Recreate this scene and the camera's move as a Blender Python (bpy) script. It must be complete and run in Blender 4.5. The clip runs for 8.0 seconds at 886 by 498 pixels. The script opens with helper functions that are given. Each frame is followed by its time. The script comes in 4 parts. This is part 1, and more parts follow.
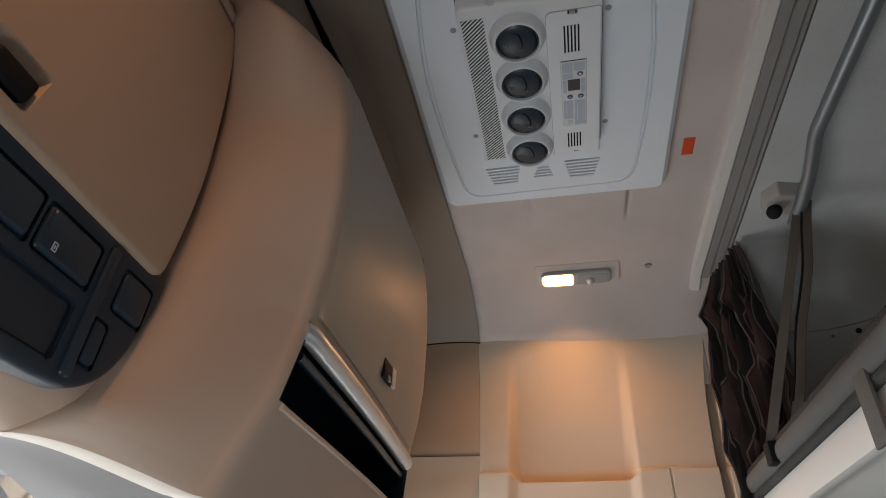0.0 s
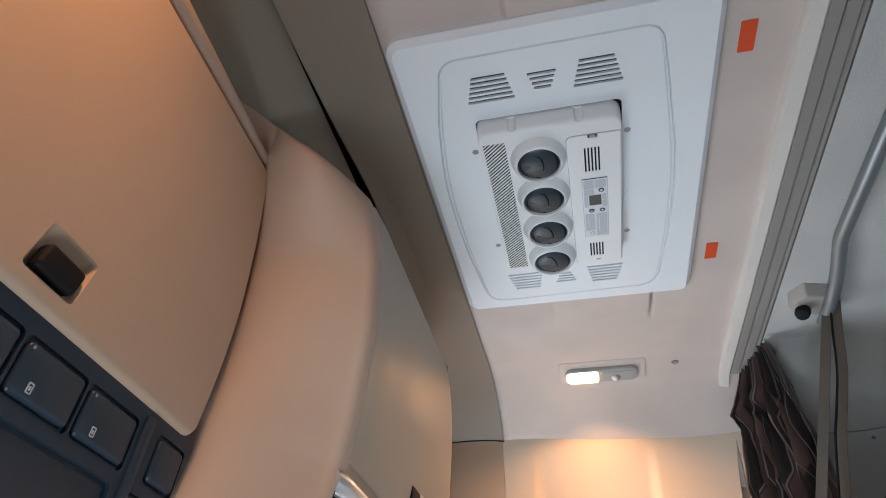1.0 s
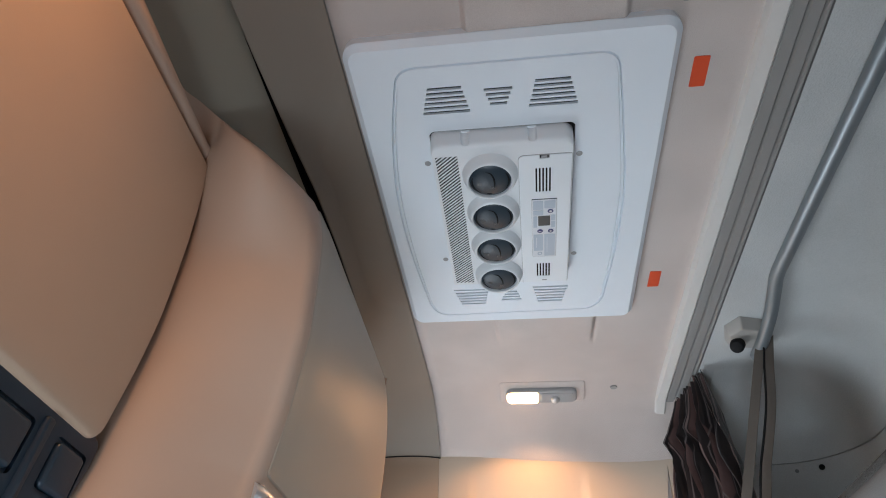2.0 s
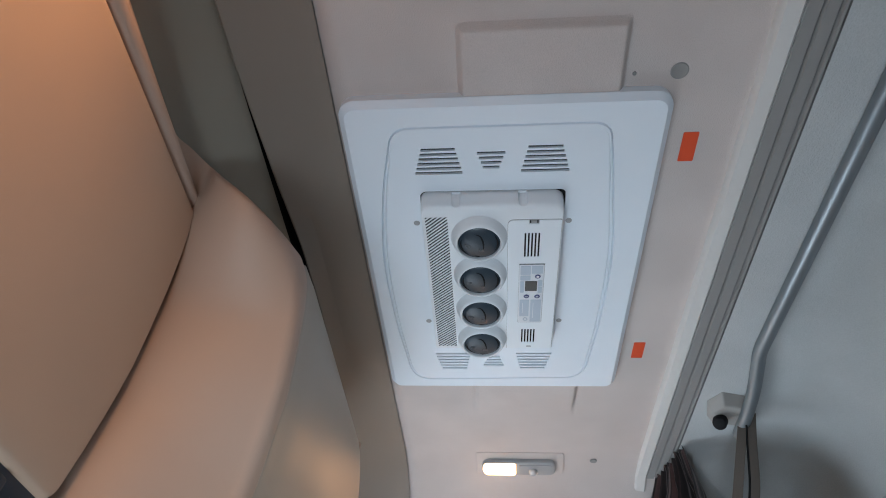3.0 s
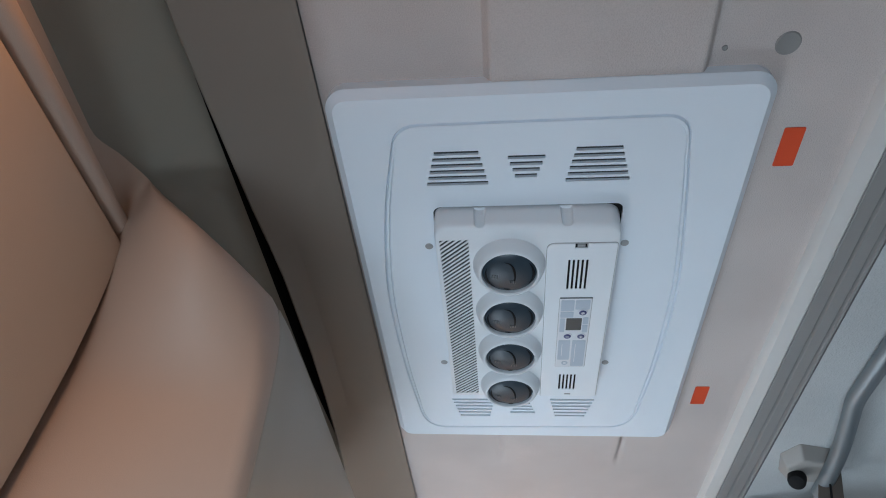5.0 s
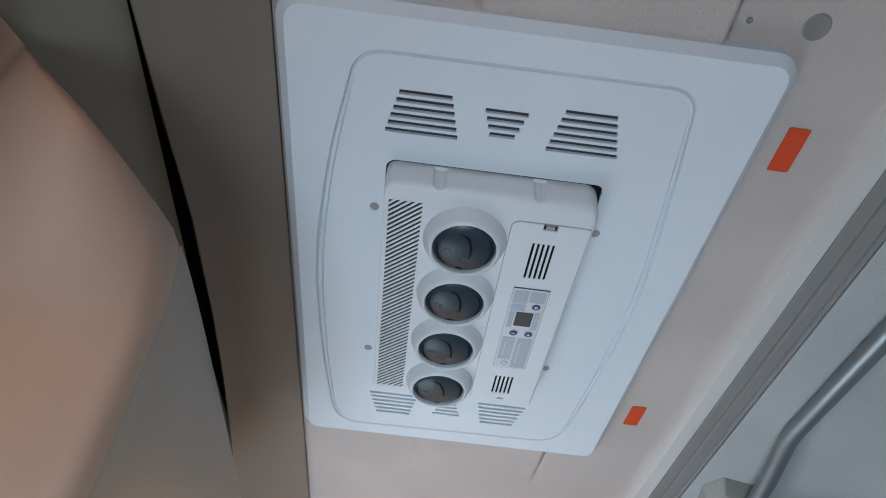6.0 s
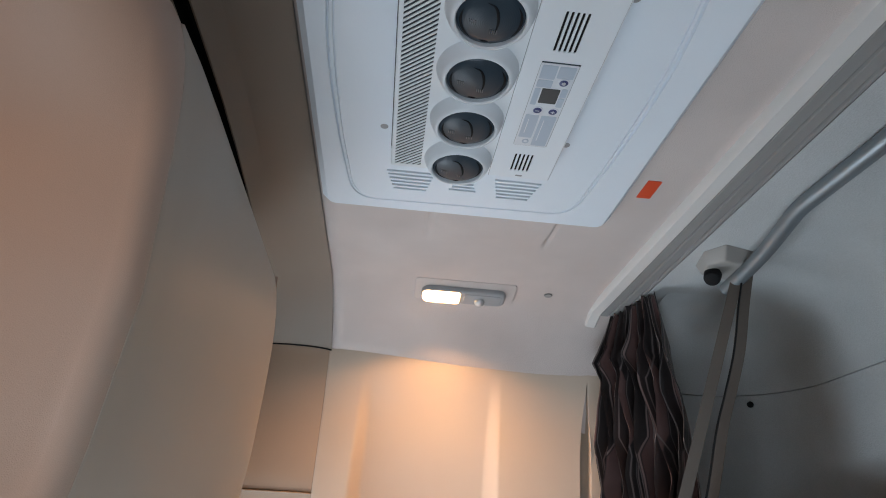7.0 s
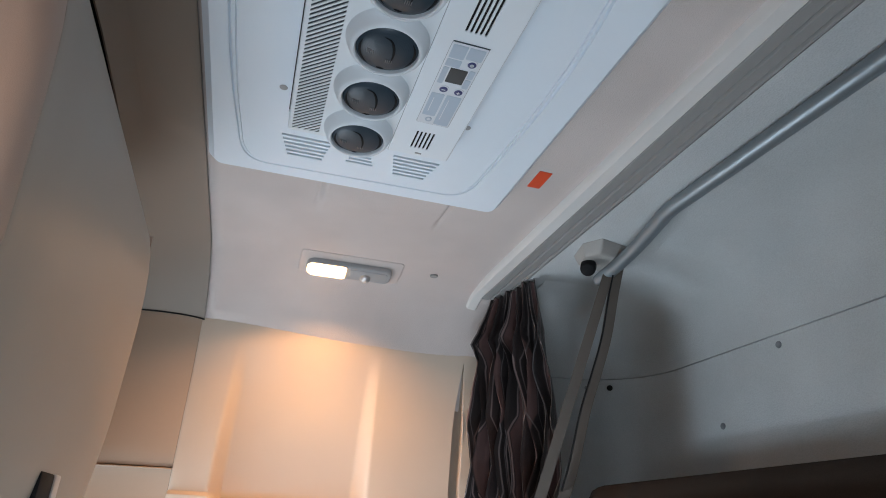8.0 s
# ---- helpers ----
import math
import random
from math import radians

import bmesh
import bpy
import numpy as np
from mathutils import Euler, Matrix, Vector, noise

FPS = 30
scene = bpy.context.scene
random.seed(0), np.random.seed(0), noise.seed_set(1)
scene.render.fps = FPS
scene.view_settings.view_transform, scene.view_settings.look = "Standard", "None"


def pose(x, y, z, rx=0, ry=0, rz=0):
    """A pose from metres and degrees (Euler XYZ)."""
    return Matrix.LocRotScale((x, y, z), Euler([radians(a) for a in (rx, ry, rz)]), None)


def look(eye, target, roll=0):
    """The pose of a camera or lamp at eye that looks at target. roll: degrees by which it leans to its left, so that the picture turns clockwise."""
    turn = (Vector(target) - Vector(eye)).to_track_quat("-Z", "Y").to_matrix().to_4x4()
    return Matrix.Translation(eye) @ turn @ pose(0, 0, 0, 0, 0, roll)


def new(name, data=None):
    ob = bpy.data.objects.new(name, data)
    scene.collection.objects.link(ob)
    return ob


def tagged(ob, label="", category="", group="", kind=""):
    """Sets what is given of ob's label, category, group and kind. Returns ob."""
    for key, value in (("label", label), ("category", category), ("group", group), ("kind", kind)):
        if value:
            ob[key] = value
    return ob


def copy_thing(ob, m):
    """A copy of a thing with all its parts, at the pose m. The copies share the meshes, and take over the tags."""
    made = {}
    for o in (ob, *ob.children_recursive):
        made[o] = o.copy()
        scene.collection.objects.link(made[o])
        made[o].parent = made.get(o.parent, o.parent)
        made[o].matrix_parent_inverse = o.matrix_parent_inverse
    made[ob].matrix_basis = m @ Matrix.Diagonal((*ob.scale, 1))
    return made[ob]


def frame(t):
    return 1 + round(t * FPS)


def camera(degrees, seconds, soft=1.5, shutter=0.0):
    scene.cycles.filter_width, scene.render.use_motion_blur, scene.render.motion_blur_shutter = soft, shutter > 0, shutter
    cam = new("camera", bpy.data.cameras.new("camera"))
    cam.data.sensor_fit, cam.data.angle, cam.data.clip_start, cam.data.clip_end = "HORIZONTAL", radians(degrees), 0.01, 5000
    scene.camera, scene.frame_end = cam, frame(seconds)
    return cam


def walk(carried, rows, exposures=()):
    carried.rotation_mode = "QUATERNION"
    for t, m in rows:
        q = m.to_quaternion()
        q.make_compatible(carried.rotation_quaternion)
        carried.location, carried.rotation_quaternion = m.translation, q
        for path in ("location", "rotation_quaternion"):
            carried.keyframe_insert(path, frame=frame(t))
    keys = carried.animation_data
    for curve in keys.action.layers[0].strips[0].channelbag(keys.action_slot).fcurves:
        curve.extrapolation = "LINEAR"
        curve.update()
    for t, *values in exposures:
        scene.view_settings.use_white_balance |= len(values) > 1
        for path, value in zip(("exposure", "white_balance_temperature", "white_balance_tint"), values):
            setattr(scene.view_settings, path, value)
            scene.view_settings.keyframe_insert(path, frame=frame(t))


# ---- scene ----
cam = camera(71.8, 8.0, soft=1.0)
PATH = [
    (0, (0.0118, -0.7064, 1.1078), (-0.3467, 0.9221, 2.2121), 2.17),
    (0.5, (0.0007, -0.7436, 1.1752), (-0.3718, 0.8633, 2.3061), 2.18),
    (1, (0.0025, -0.7690, 1.1881), (-0.3823, 0.7257, 2.4600), 2.52),
    (1.5, (0.0155, -0.7675, 1.2011), (-0.3035, 0.7295, 2.4885), 4.50),
    (1.7, (0.0198, -0.7620, 1.1984), (-0.2705, 0.7312, 2.4969), 3.86),
    (2.8, (0.0023, -0.7347, 1.2051), (-0.1472, 0.7199, 2.5696), 3.79),
    (3, (-0.0013, -0.7391, 1.2082), (-0.1600, 0.6205, 2.6663), 4.06),
    (3.5, (-0.0036, -0.7393, 1.2150), (-0.1733, 0.6012, 2.6895), 4.27),
    (4, (0.0006, -0.7318, 1.2169), (-0.1842, 0.6045, 2.6934), 4.44),
    (4.2, (-0.0014, -0.7217, 1.2267), (-0.1942, 0.6123, 2.7043), 4.52),
    (5.3, (-0.0392, -0.5450, 1.4681), (-0.2303, 0.8225, 2.9150), 5.47),
    (5.5, (-0.0427, -0.5071, 1.4737), (-0.1634, 0.8697, 2.9193), 6.68),
    (5.7, (-0.0504, -0.4839, 1.4688), (-0.0745, 0.8739, 2.9370), 6.11),
    (6, (-0.0716, -0.4818, 1.4756), (-0.0113, 0.8576, 2.9596), 5.05),
    (6.3, (-0.0844, -0.4907, 1.4948), (-0.0145, 0.9603, 2.8694), 4.42),
    (6.5, (-0.0890, -0.4859, 1.4927), (0.0068, 1.0553, 2.7638), 3.42),
    (6.7, (-0.0912, -0.4857, 1.4950), (0.0272, 1.1675, 2.6143), 3.21),
    (7, (-0.1002, -0.4708, 1.5014), (0.0399, 1.3149, 2.3911), 3.18),
    (7.2, (-0.1084, -0.4692, 1.4958), (0.0357, 1.3319, 2.3532), 2.94),
    (7.5, (-0.1194, -0.4694, 1.4988), (0.0976, 1.3278, 2.3490), 2.90),
    (7.7, (-0.1150, -0.4635, 1.5015), (0.2386, 1.3116, 2.3523), 2.83),
    (8, (-0.1153, -0.4601, 1.4974), (0.4074, 1.2748, 2.3442), 2.10),
]
EXPOSURES = [(0.0, -0.80, 7500, 16), (0.3, -0.20, 7400, 15), (0.6, 0.20, 7200, 14), (1.0, 0.30, 6900, 13), (2.0, 0.24, 6700, 12), (3.2, 0.22, 6300, 10), (4.2, 0.26, 6250, 10), (5.4, 0.16, 6100, 8), (6.2, 0.16, 6300, 9), (6.7, 0.04, 6350, 10), (7.0, 0.0, 6500, 11), (8.0, 0.12, 6350, 10)]
walk(cam, [(t, look(eye, target, roll)) for t, eye, target, roll in PATH], EXPOSURES)

# ---- daylight, sky and sun ----
world = bpy.data.worlds.new("sky")
scene.world = world
world.use_nodes = True
wn = world.node_tree.nodes
sky = wn.new("ShaderNodeTexSky")
sky.sky_type = "NISHITA"
sky.sun_disc = False
sky.sun_elevation = radians(38)
sky.sun_rotation = radians(304)
wn["Background"].inputs["Strength"].default_value = 0.10
world.node_tree.links.new(sky.outputs["Color"], wn["Background"].inputs["Color"])

sun = new("sun", bpy.data.lights.new("sun", "SUN"))
sun.data.energy, sun.data.angle, sun.data.color = 5.0, radians(1.0), (1.0, 0.95, 0.87)
sun.matrix_world = look((-6, 9, 9), (0, 0, 0))


def window_light(name, eye, target, width, height, watts, color):
    """Sky light that comes in through an opening of the cab."""
    data = bpy.data.lights.new(name, "AREA")
    data.shape, data.size, data.size_y, data.energy, data.color = "RECTANGLE", width, height, watts, color
    ob = new(name, data)
    ob.matrix_world = look(eye, target)
    return ob


DAY = (0.74, 0.88, 1.0)
window_light("daylight_windscreen", (-1.30, 0.36, 0.98), (0.0, 0.36, 1.30), 1.4, 0.62, 58, DAY)
window_light("daylight_side_window", (-0.74, 1.085, 0.98), (0.02, -0.1, 1.75), 0.95, 0.80, 22, DAY)
window_light("daylight_door", (-0.32, -0.93, 0.34), (-0.38, 0.0, 1.25), 0.7, 0.55, 17, DAY)


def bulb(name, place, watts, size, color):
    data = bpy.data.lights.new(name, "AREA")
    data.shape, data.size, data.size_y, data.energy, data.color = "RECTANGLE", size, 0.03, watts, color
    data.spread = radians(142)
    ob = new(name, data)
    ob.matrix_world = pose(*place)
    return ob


bulb("bulb_passenger", (0.012, 0.944, 2.052), 2.8, 0.07, (1.0, 0.51, 0.22))
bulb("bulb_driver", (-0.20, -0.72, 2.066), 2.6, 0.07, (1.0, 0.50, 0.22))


# ---- materials ----
def mat(name, color, rough=0.5, metal=0.0, grain=400.0, vary=0.06, bump=0.05, blotch=6.0, depth=0.001, spec=0.5):
    """A surface with variation at two scales: broad blotches and a fine grain with relief."""
    m = bpy.data.materials.new(name)
    m.use_nodes = True
    t = m.node_tree
    b = t.nodes["Principled BSDF"]
    b.inputs["Roughness"].default_value, b.inputs["Metallic"].default_value = rough, metal
    b.inputs["Specular IOR Level"].default_value = spec
    co = t.nodes.new("ShaderNodeTexCoord")
    big, fine = t.nodes.new("ShaderNodeTexNoise"), t.nodes.new("ShaderNodeTexNoise")
    big.inputs["Scale"].default_value, fine.inputs["Scale"].default_value = blotch, grain
    big.inputs["Detail"].default_value, fine.inputs["Detail"].default_value = 4, 3
    for n in (big, fine):
        t.links.new(co.outputs["Object"], n.inputs["Vector"])
    mix = t.nodes.new("ShaderNodeMath")
    mix.operation = "ADD"
    t.links.new(big.outputs["Fac"], mix.inputs[0])
    t.links.new(fine.outputs["Fac"], mix.inputs[1])
    span = t.nodes.new("ShaderNodeMapRange")
    span.inputs["From Min"].default_value, span.inputs["From Max"].default_value = 0.6, 1.4
    span.inputs["To Min"].default_value, span.inputs["To Max"].default_value = 1 - vary, 1 + vary
    t.links.new(mix.outputs[0], span.inputs["Value"])
    tint = t.nodes.new("ShaderNodeVectorMath")
    tint.operation = "SCALE"
    tint.inputs[0].default_value = color
    t.links.new(span.outputs[0], tint.inputs["Scale"])
    t.links.new(tint.outputs[0], b.inputs["Base Color"])
    rr = t.nodes.new("ShaderNodeMapRange")
    rr.inputs["To Min"].default_value, rr.inputs["To Max"].default_value = max(0.02, rough - 0.07), min(1, rough + 0.07)
    t.links.new(big.outputs["Fac"], rr.inputs["Value"])
    t.links.new(rr.outputs[0], b.inputs["Roughness"])
    if bump:
        bp = t.nodes.new("ShaderNodeBump")
        bp.inputs["Strength"].default_value, bp.inputs["Distance"].default_value = bump, depth
        t.links.new(fine.outputs["Fac"], bp.inputs["Height"])
        t.links.new(bp.outputs[0], b.inputs["Normal"])
    return m


HEADLINER = mat("headliner_fabric", (0.57, 0.508, 0.48), 0.95, grain=620, vary=0.12, bump=0.6, depth=0.0018, spec=0.1)
COVE = mat("cove_plastic", (0.222, 0.184, 0.152), 0.6, grain=1200, vary=0.05, bump=0.15)
BEIGE = mat("beige_plastic", (0.440, 0.319, 0.249), 0.50, grain=1500, vary=0.05, bump=0.2)
TAN = mat("tan_flap_plastic", (0.49, 0.350, 0.255), 0.52, grain=1500, vary=0.05, bump=0.2)
LIP = mat("glossy_beige_highlight", (0.62, 0.56, 0.50), 0.20, grain=900, vary=0.06, bump=0.05)
FLAP = mat("flap_plastic", (0.36, 0.31, 0.255), 0.48, grain=1500, vary=0.04, bump=0.12)
OLIVE = mat("frieze_plastic", (0.255, 0.228, 0.186), 0.6, grain=1200, vary=0.05, bump=0.15)
PILLAR = mat("pillar_plastic", (0.46, 0.34, 0.25), 0.6, grain=1200, vary=0.05, bump=0.15)
WALL = mat("wall_plastic", (0.585, 0.485, 0.39), 0.6, grain=1200, vary=0.04, bump=0.15)
PANEL = mat("panel_white_abs", (0.755, 0.82, 0.885), 0.45, grain=1600, vary=0.025, bump=0.12)
MODULE = mat("unit_white_plastic", (0.755, 0.79, 0.82), 0.42, grain=1600, vary=0.025, bump=0.08)
COVER = mat("cover_white_plastic", (0.77, 0.815, 0.855), 0.38, grain=1600, vary=0.02, bump=0.06)
VENT = mat("vent_dark_plastic", (0.020, 0.037, 0.054), 0.38, grain=800, vary=0.15, bump=0.05)
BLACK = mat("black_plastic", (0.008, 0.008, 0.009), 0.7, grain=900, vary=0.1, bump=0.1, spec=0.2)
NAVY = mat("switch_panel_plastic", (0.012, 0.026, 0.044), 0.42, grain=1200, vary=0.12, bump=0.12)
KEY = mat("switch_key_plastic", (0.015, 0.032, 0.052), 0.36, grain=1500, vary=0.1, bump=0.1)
GREY = mat("grey_plastic", (0.33, 0.335, 0.34), 0.5, grain=1200, vary=0.06, bump=0.1)
LABEL = mat("label_grey_film", (0.45, 0.52, 0.60), 0.35, grain=900, vary=0.03, bump=0.02)
LABELBG = mat("label_white_film", (0.70, 0.73, 0.77), 0.35, grain=900, vary=0.02, bump=0.02)
BLUE = mat("button_blue", (0.045, 0.055, 0.16), 0.35, grain=900, vary=0.1, bump=0.02)
LCD = mat("display_dark", (0.05, 0.055, 0.06), 0.15, grain=900, vary=0.08, bump=0.0)
WHITE = mat("print_white", (0.75, 0.76, 0.78), 0.5, grain=900, vary=0.02, bump=0.0)
RED = mat("sticker_red_orange", (0.70, 0.085, 0.03), 0.45, grain=900, vary=0.06, bump=0.05)
CREAM = mat("cream_trim", (0.61, 0.595, 0.575), 0.5, grain=1200, vary=0.04, bump=0.1)
RAIL = mat("rail_grey_plastic", (0.27, 0.264, 0.256), 0.5, grain=1200, vary=0.06, bump=0.1)
STEEL = mat("satin_steel", (0.23, 0.26, 0.28), 0.42, 0.6, grain=700, vary=0.05, bump=0.04)
SILVER = mat("silver_lacquer", (0.60, 0.61, 0.62), 0.38, 0.75, grain=900, vary=0.04, bump=0.02)
REAR = mat("rear_felt", (0.47, 0.488, 0.49), 0.9, grain=380, vary=0.12, bump=0.5, depth=0.0018, spec=0.15)
CLOTH = mat("curtain_cloth", (0.034, 0.029, 0.029), 0.38, grain=1300, vary=0.2, bump=0.3, spec=0.5)


def line_pattern(m, jog=0.27, period=0.34):
    """Pale lines that run down the cloth in long hexagons, with mauve bands between some of them."""
    t = m.node_tree
    b = t.nodes["Principled BSDF"]
    ground = b.inputs["Base Color"].links[0].from_socket

    def math_(op, p, q=0.0, r=0.0):
        n = t.nodes.new("ShaderNodeMath")
        n.operation = op
        for k, v in enumerate((p, q, r)):
            if isinstance(v, float):
                n.inputs[k].default_value = v
            else:
                t.links.new(v, n.inputs[k])
        return n.outputs[0]

    uv = t.nodes.new("ShaderNodeUVMap")
    uv.uv_map = "cloth"
    sep = t.nodes.new("ShaderNodeSeparateXYZ")
    t.links.new(uv.outputs[0], sep.inputs[0])
    x, y = sep.outputs[0], sep.outputs[1]
    wave = math_("MULTIPLY", math_("SINE", math_("MULTIPLY", y, 2 * math.pi / period)), 2.6)
    wave = math_("MULTIPLY", math_("MINIMUM", math_("MAXIMUM", wave, -1.0), 1.0), jog)
    even = math_("PINGPONG", math_("SUBTRACT", x, wave), 1.0)
    odd = math_("PINGPONG", math_("ADD", math_("SUBTRACT", x, 1.0), wave), 1.0)
    fine = math_("PINGPONG", math_("ADD", math_("SUBTRACT", x, 0.48), math_("MULTIPLY", wave, 0.35)), 1.0)
    band = math_("PINGPONG", math_("SUBTRACT", math_("ADD", x, 2.6), wave), 2.0)

    def below(v, limit, soft):
        n = t.nodes.new("ShaderNodeMapRange")
        n.inputs["From Min"].default_value, n.inputs["From Max"].default_value = limit + soft, limit
        t.links.new(v, n.inputs["Value"])
        return n.outputs[0]

    def lay(under, mask, color):
        n = t.nodes.new("ShaderNodeMix")
        n.data_type = "RGBA"
        t.links.new(mask, n.inputs[0])
        t.links.new(under, n.inputs[6])
        n.inputs[7].default_value = (*color, 1)
        return n.outputs[2]
    c = lay(ground, below(band, 0.44, 0.08), (0.150, 0.090, 0.084))
    c = lay(c, below(even, 0.032, 0.035), (0.27, 0.205, 0.195))
    c = lay(c, below(odd, 0.032, 0.035), (0.22, 0.185, 0.18))
    c = lay(c, below(fine, 0.016, 0.02), (0.17, 0.15, 0.15))
    t.links.new(c, b.inputs["Base Color"])


line_pattern(CLOTH)
DUCT = mat("duct_grey_plastic", (0.17, 0.18, 0.19), 0.6, grain=900, vary=0.1, bump=0.1)
SLOTSHADE = mat("slot_shade_grey", (0.06, 0.064, 0.07), 0.9, grain=700, vary=0.25, bump=0.4, spec=0.2)
HOLDER = mat("holder_grey_plastic", (0.33, 0.315, 0.295), 0.5, grain=900, vary=0.06, bump=0.1)
STRAP = mat("strap_webbing", (0.118, 0.10, 0.086), 0.75, grain=1500, vary=0.15, bump=0.5, spec=0.3)
CARPET = mat("bunk_carpet", (0.07, 0.07, 0.068), 0.95, grain=500, vary=0.5, bump=1.0, depth=0.004, spec=0.1)
MATTRESS = mat("mattress_cloth", (0.028, 0.022, 0.018), 0.95, grain=700, vary=0.3, bump=0.5, spec=0.1)
BINDING = mat("bunk_binding", (0.105, 0.105, 0.104), 0.85, grain=700, vary=0.12, bump=0.5, spec=0.2)
BOARD = mat("bunk_board_white", (0.58, 0.56, 0.53), 0.5, grain=600, vary=0.05, bump=0.1)
DARKGREY = mat("dark_grey_plastic", (0.085, 0.08, 0.08), 0.6, grain=900, vary=0.08, bump=0.15)
RUBBER = mat("floor_rubber", (0.08, 0.075, 0.07), 0.8, grain=300, vary=0.2, bump=0.3)
ASPHALT = mat("yard_asphalt", (0.16, 0.16, 0.155), 0.9, grain=40, vary=0.2, bump=0.3)


def glow(name, color, strength):
    m = bpy.data.materials.new(name)
    m.use_nodes = True
    b = m.node_tree.nodes["Principled BSDF"]
    b.inputs["Base Color"].default_value = (0.8, 0.75, 0.65, 1)
    b.inputs["Emission Color"].default_value = (*color, 1)
    b.inputs["Emission Strength"].default_value = strength
    return m


LENS = glow("lit_lamp_lens", (1.0, 0.56, 0.23), 9.0)


def glass(name, color, rough=0.02):
    m = bpy.data.materials.new(name)
    m.use_nodes = True
    b = m.node_tree.nodes["Principled BSDF"]
    b.inputs["Base Color"].default_value = (*color, 1)
    b.inputs["Roughness"].default_value = rough
    b.inputs["Transmission Weight"].default_value = 1.0
    b.inputs["IOR"].default_value = 1.45
    return m


TINTED = glass("tinted_windscreen", (0.0003, 0.0008, 0.002))


# ---- building helpers ----
def obj(name, bm, material, parent=None, smooth=False):
    me = bpy.data.meshes.new(name)
    bmesh.ops.recalc_face_normals(bm, faces=bm.faces[:])
    bm.to_mesh(me)
    bm.free()
    if smooth:
        for p in me.polygons:
            p.use_smooth = True
        me.set_sharp_from_angle(angle=radians(38))
    me.materials.append(material)
    ob = new(name, me)
    ob.parent = parent
    return ob


def part(name, bm, material, parent, label="", smooth=True):
    ob = obj(name, bm, material, parent, smooth)
    if label:
        ob["label"] = label
    return ob


def thing(name, label, category, group=""):
    return tagged(new(name), label, category, group)


def box(lo, hi, bevel=0.0, seg=2, bm=None, m=None):
    """A box from corner to corner, its edges rounded, turned by m."""
    b = bmesh.new()
    bmesh.ops.create_cube(b, size=1)
    for v in b.verts:
        v.co = Vector([(lo[i] + hi[i]) / 2 + v.co[i] * (hi[i] - lo[i]) for i in range(3)])
    if bevel:
        bmesh.ops.bevel(b, geom=b.edges[:], offset=bevel, segments=seg, profile=0.6, affect="EDGES")
    if m is not None:
        b.transform(m)
    return join(bm, b)


def join(bm, b):
    if bm is None:
        return b
    me = bpy.data.meshes.new("tmp")
    b.to_mesh(me)
    b.free()
    bm.from_mesh(me)
    bpy.data.meshes.remove(me)
    return bm


def rounded(x0, y0, x1, y1, r, n=6):
    """Outline of a rectangle with rounded corners, anticlockwise; r: one radius, or four from (x0, y0) on."""
    rs = r if isinstance(r, (tuple, list)) else (r,) * 4
    out = []
    for (cx, cy, a), q in zip(((x0, y0, 180), (x1, y0, 270), (x1, y1, 0), (x0, y1, 90)), rs):
        sx, sy = (1 if cx == x0 else -1), (1 if cy == y0 else -1)
        for i in range(n + 1):
            w = radians(a + 90 * i / n)
            out.append((cx + sx * q + q * math.cos(w), cy + sy * q + q * math.sin(w)))
    return out


def prism(outline, z0, z1, bevel=0.0, m=None, bm=None, seg=3):
    """An outline in x and y drawn out from z0 to z1; the rim at z1 is rounded."""
    b = bmesh.new()
    base = [b.verts.new((x, y, z0)) for x, y in outline]
    top = [b.verts.new((x, y, z1)) for x, y in outline]
    b.faces.new(base)
    cap = b.faces.new(top)
    for i in range(len(base)):
        j = (i + 1) % len(base)
        b.faces.new((base[i], base[j], top[j], top[i]))
    bmesh.ops.recalc_face_normals(b, faces=b.faces[:])
    if bevel:
        bmesh.ops.bevel(b, geom=list(cap.edges), offset=bevel, segments=seg, profile=0.5, affect="EDGES")
    if m is not None:
        b.transform(m)
    return join(bm, b)


def sheet(rows, close=False, bm=None, keep=None):
    """Faces over a grid of points; keep(i, j) tells which faces stay."""
    b = bmesh.new()
    vs = [[b.verts.new(p) for p in row] for row in rows]
    for i in range(len(vs) - 1):
        n = len(vs[i])
        for j in range(n if close else n - 1):
            if keep is None or keep(i, j):
                b.faces.new((vs[i][j], vs[i][(j + 1) % n], vs[i + 1][(j + 1) % n], vs[i + 1][j]))
    return join(bm, b)


def lathe(profile, m=None, n=32, bm=None):
    """A profile of (radius, height) turned about z."""
    rows = [[(r * math.cos(2 * math.pi * k / n), r * math.sin(2 * math.pi * k / n), z) for k in range(n)] for r, z in profile]
    b = sheet(rows, close=True)
    bmesh.ops.remove_doubles(b, verts=b.verts[:], dist=1e-6)
    if m is not None:
        b.transform(m)
    return join(bm, b)


def sweep(path, section, bm=None, caps=True):
    """A closed section (pairs across and up) drawn along a path of points."""
    pts = [Vector(p) for p in path]
    rows = []
    for i, p in enumerate(pts):
        d = (pts[min(i + 1, len(pts) - 1)] - pts[max(i - 1, 0)]).normalized()
        side = d.cross(Vector((0, 0, 1)))
        side = side.normalized() if side.length > 0.05 else Vector((1, 0, 0))
        up = side.cross(d)
        rows.append([p + side * a + up * c for a, c in section])
    b = sheet(rows, close=True)
    if caps:
        b.verts.ensure_lookup_table()
        n = len(section)
        b.faces.new([b.verts[k] for k in range(n)])
        b.faces.new([b.verts[k] for k in range(len(b.verts) - n, len(b.verts))])
    return join(bm, b)


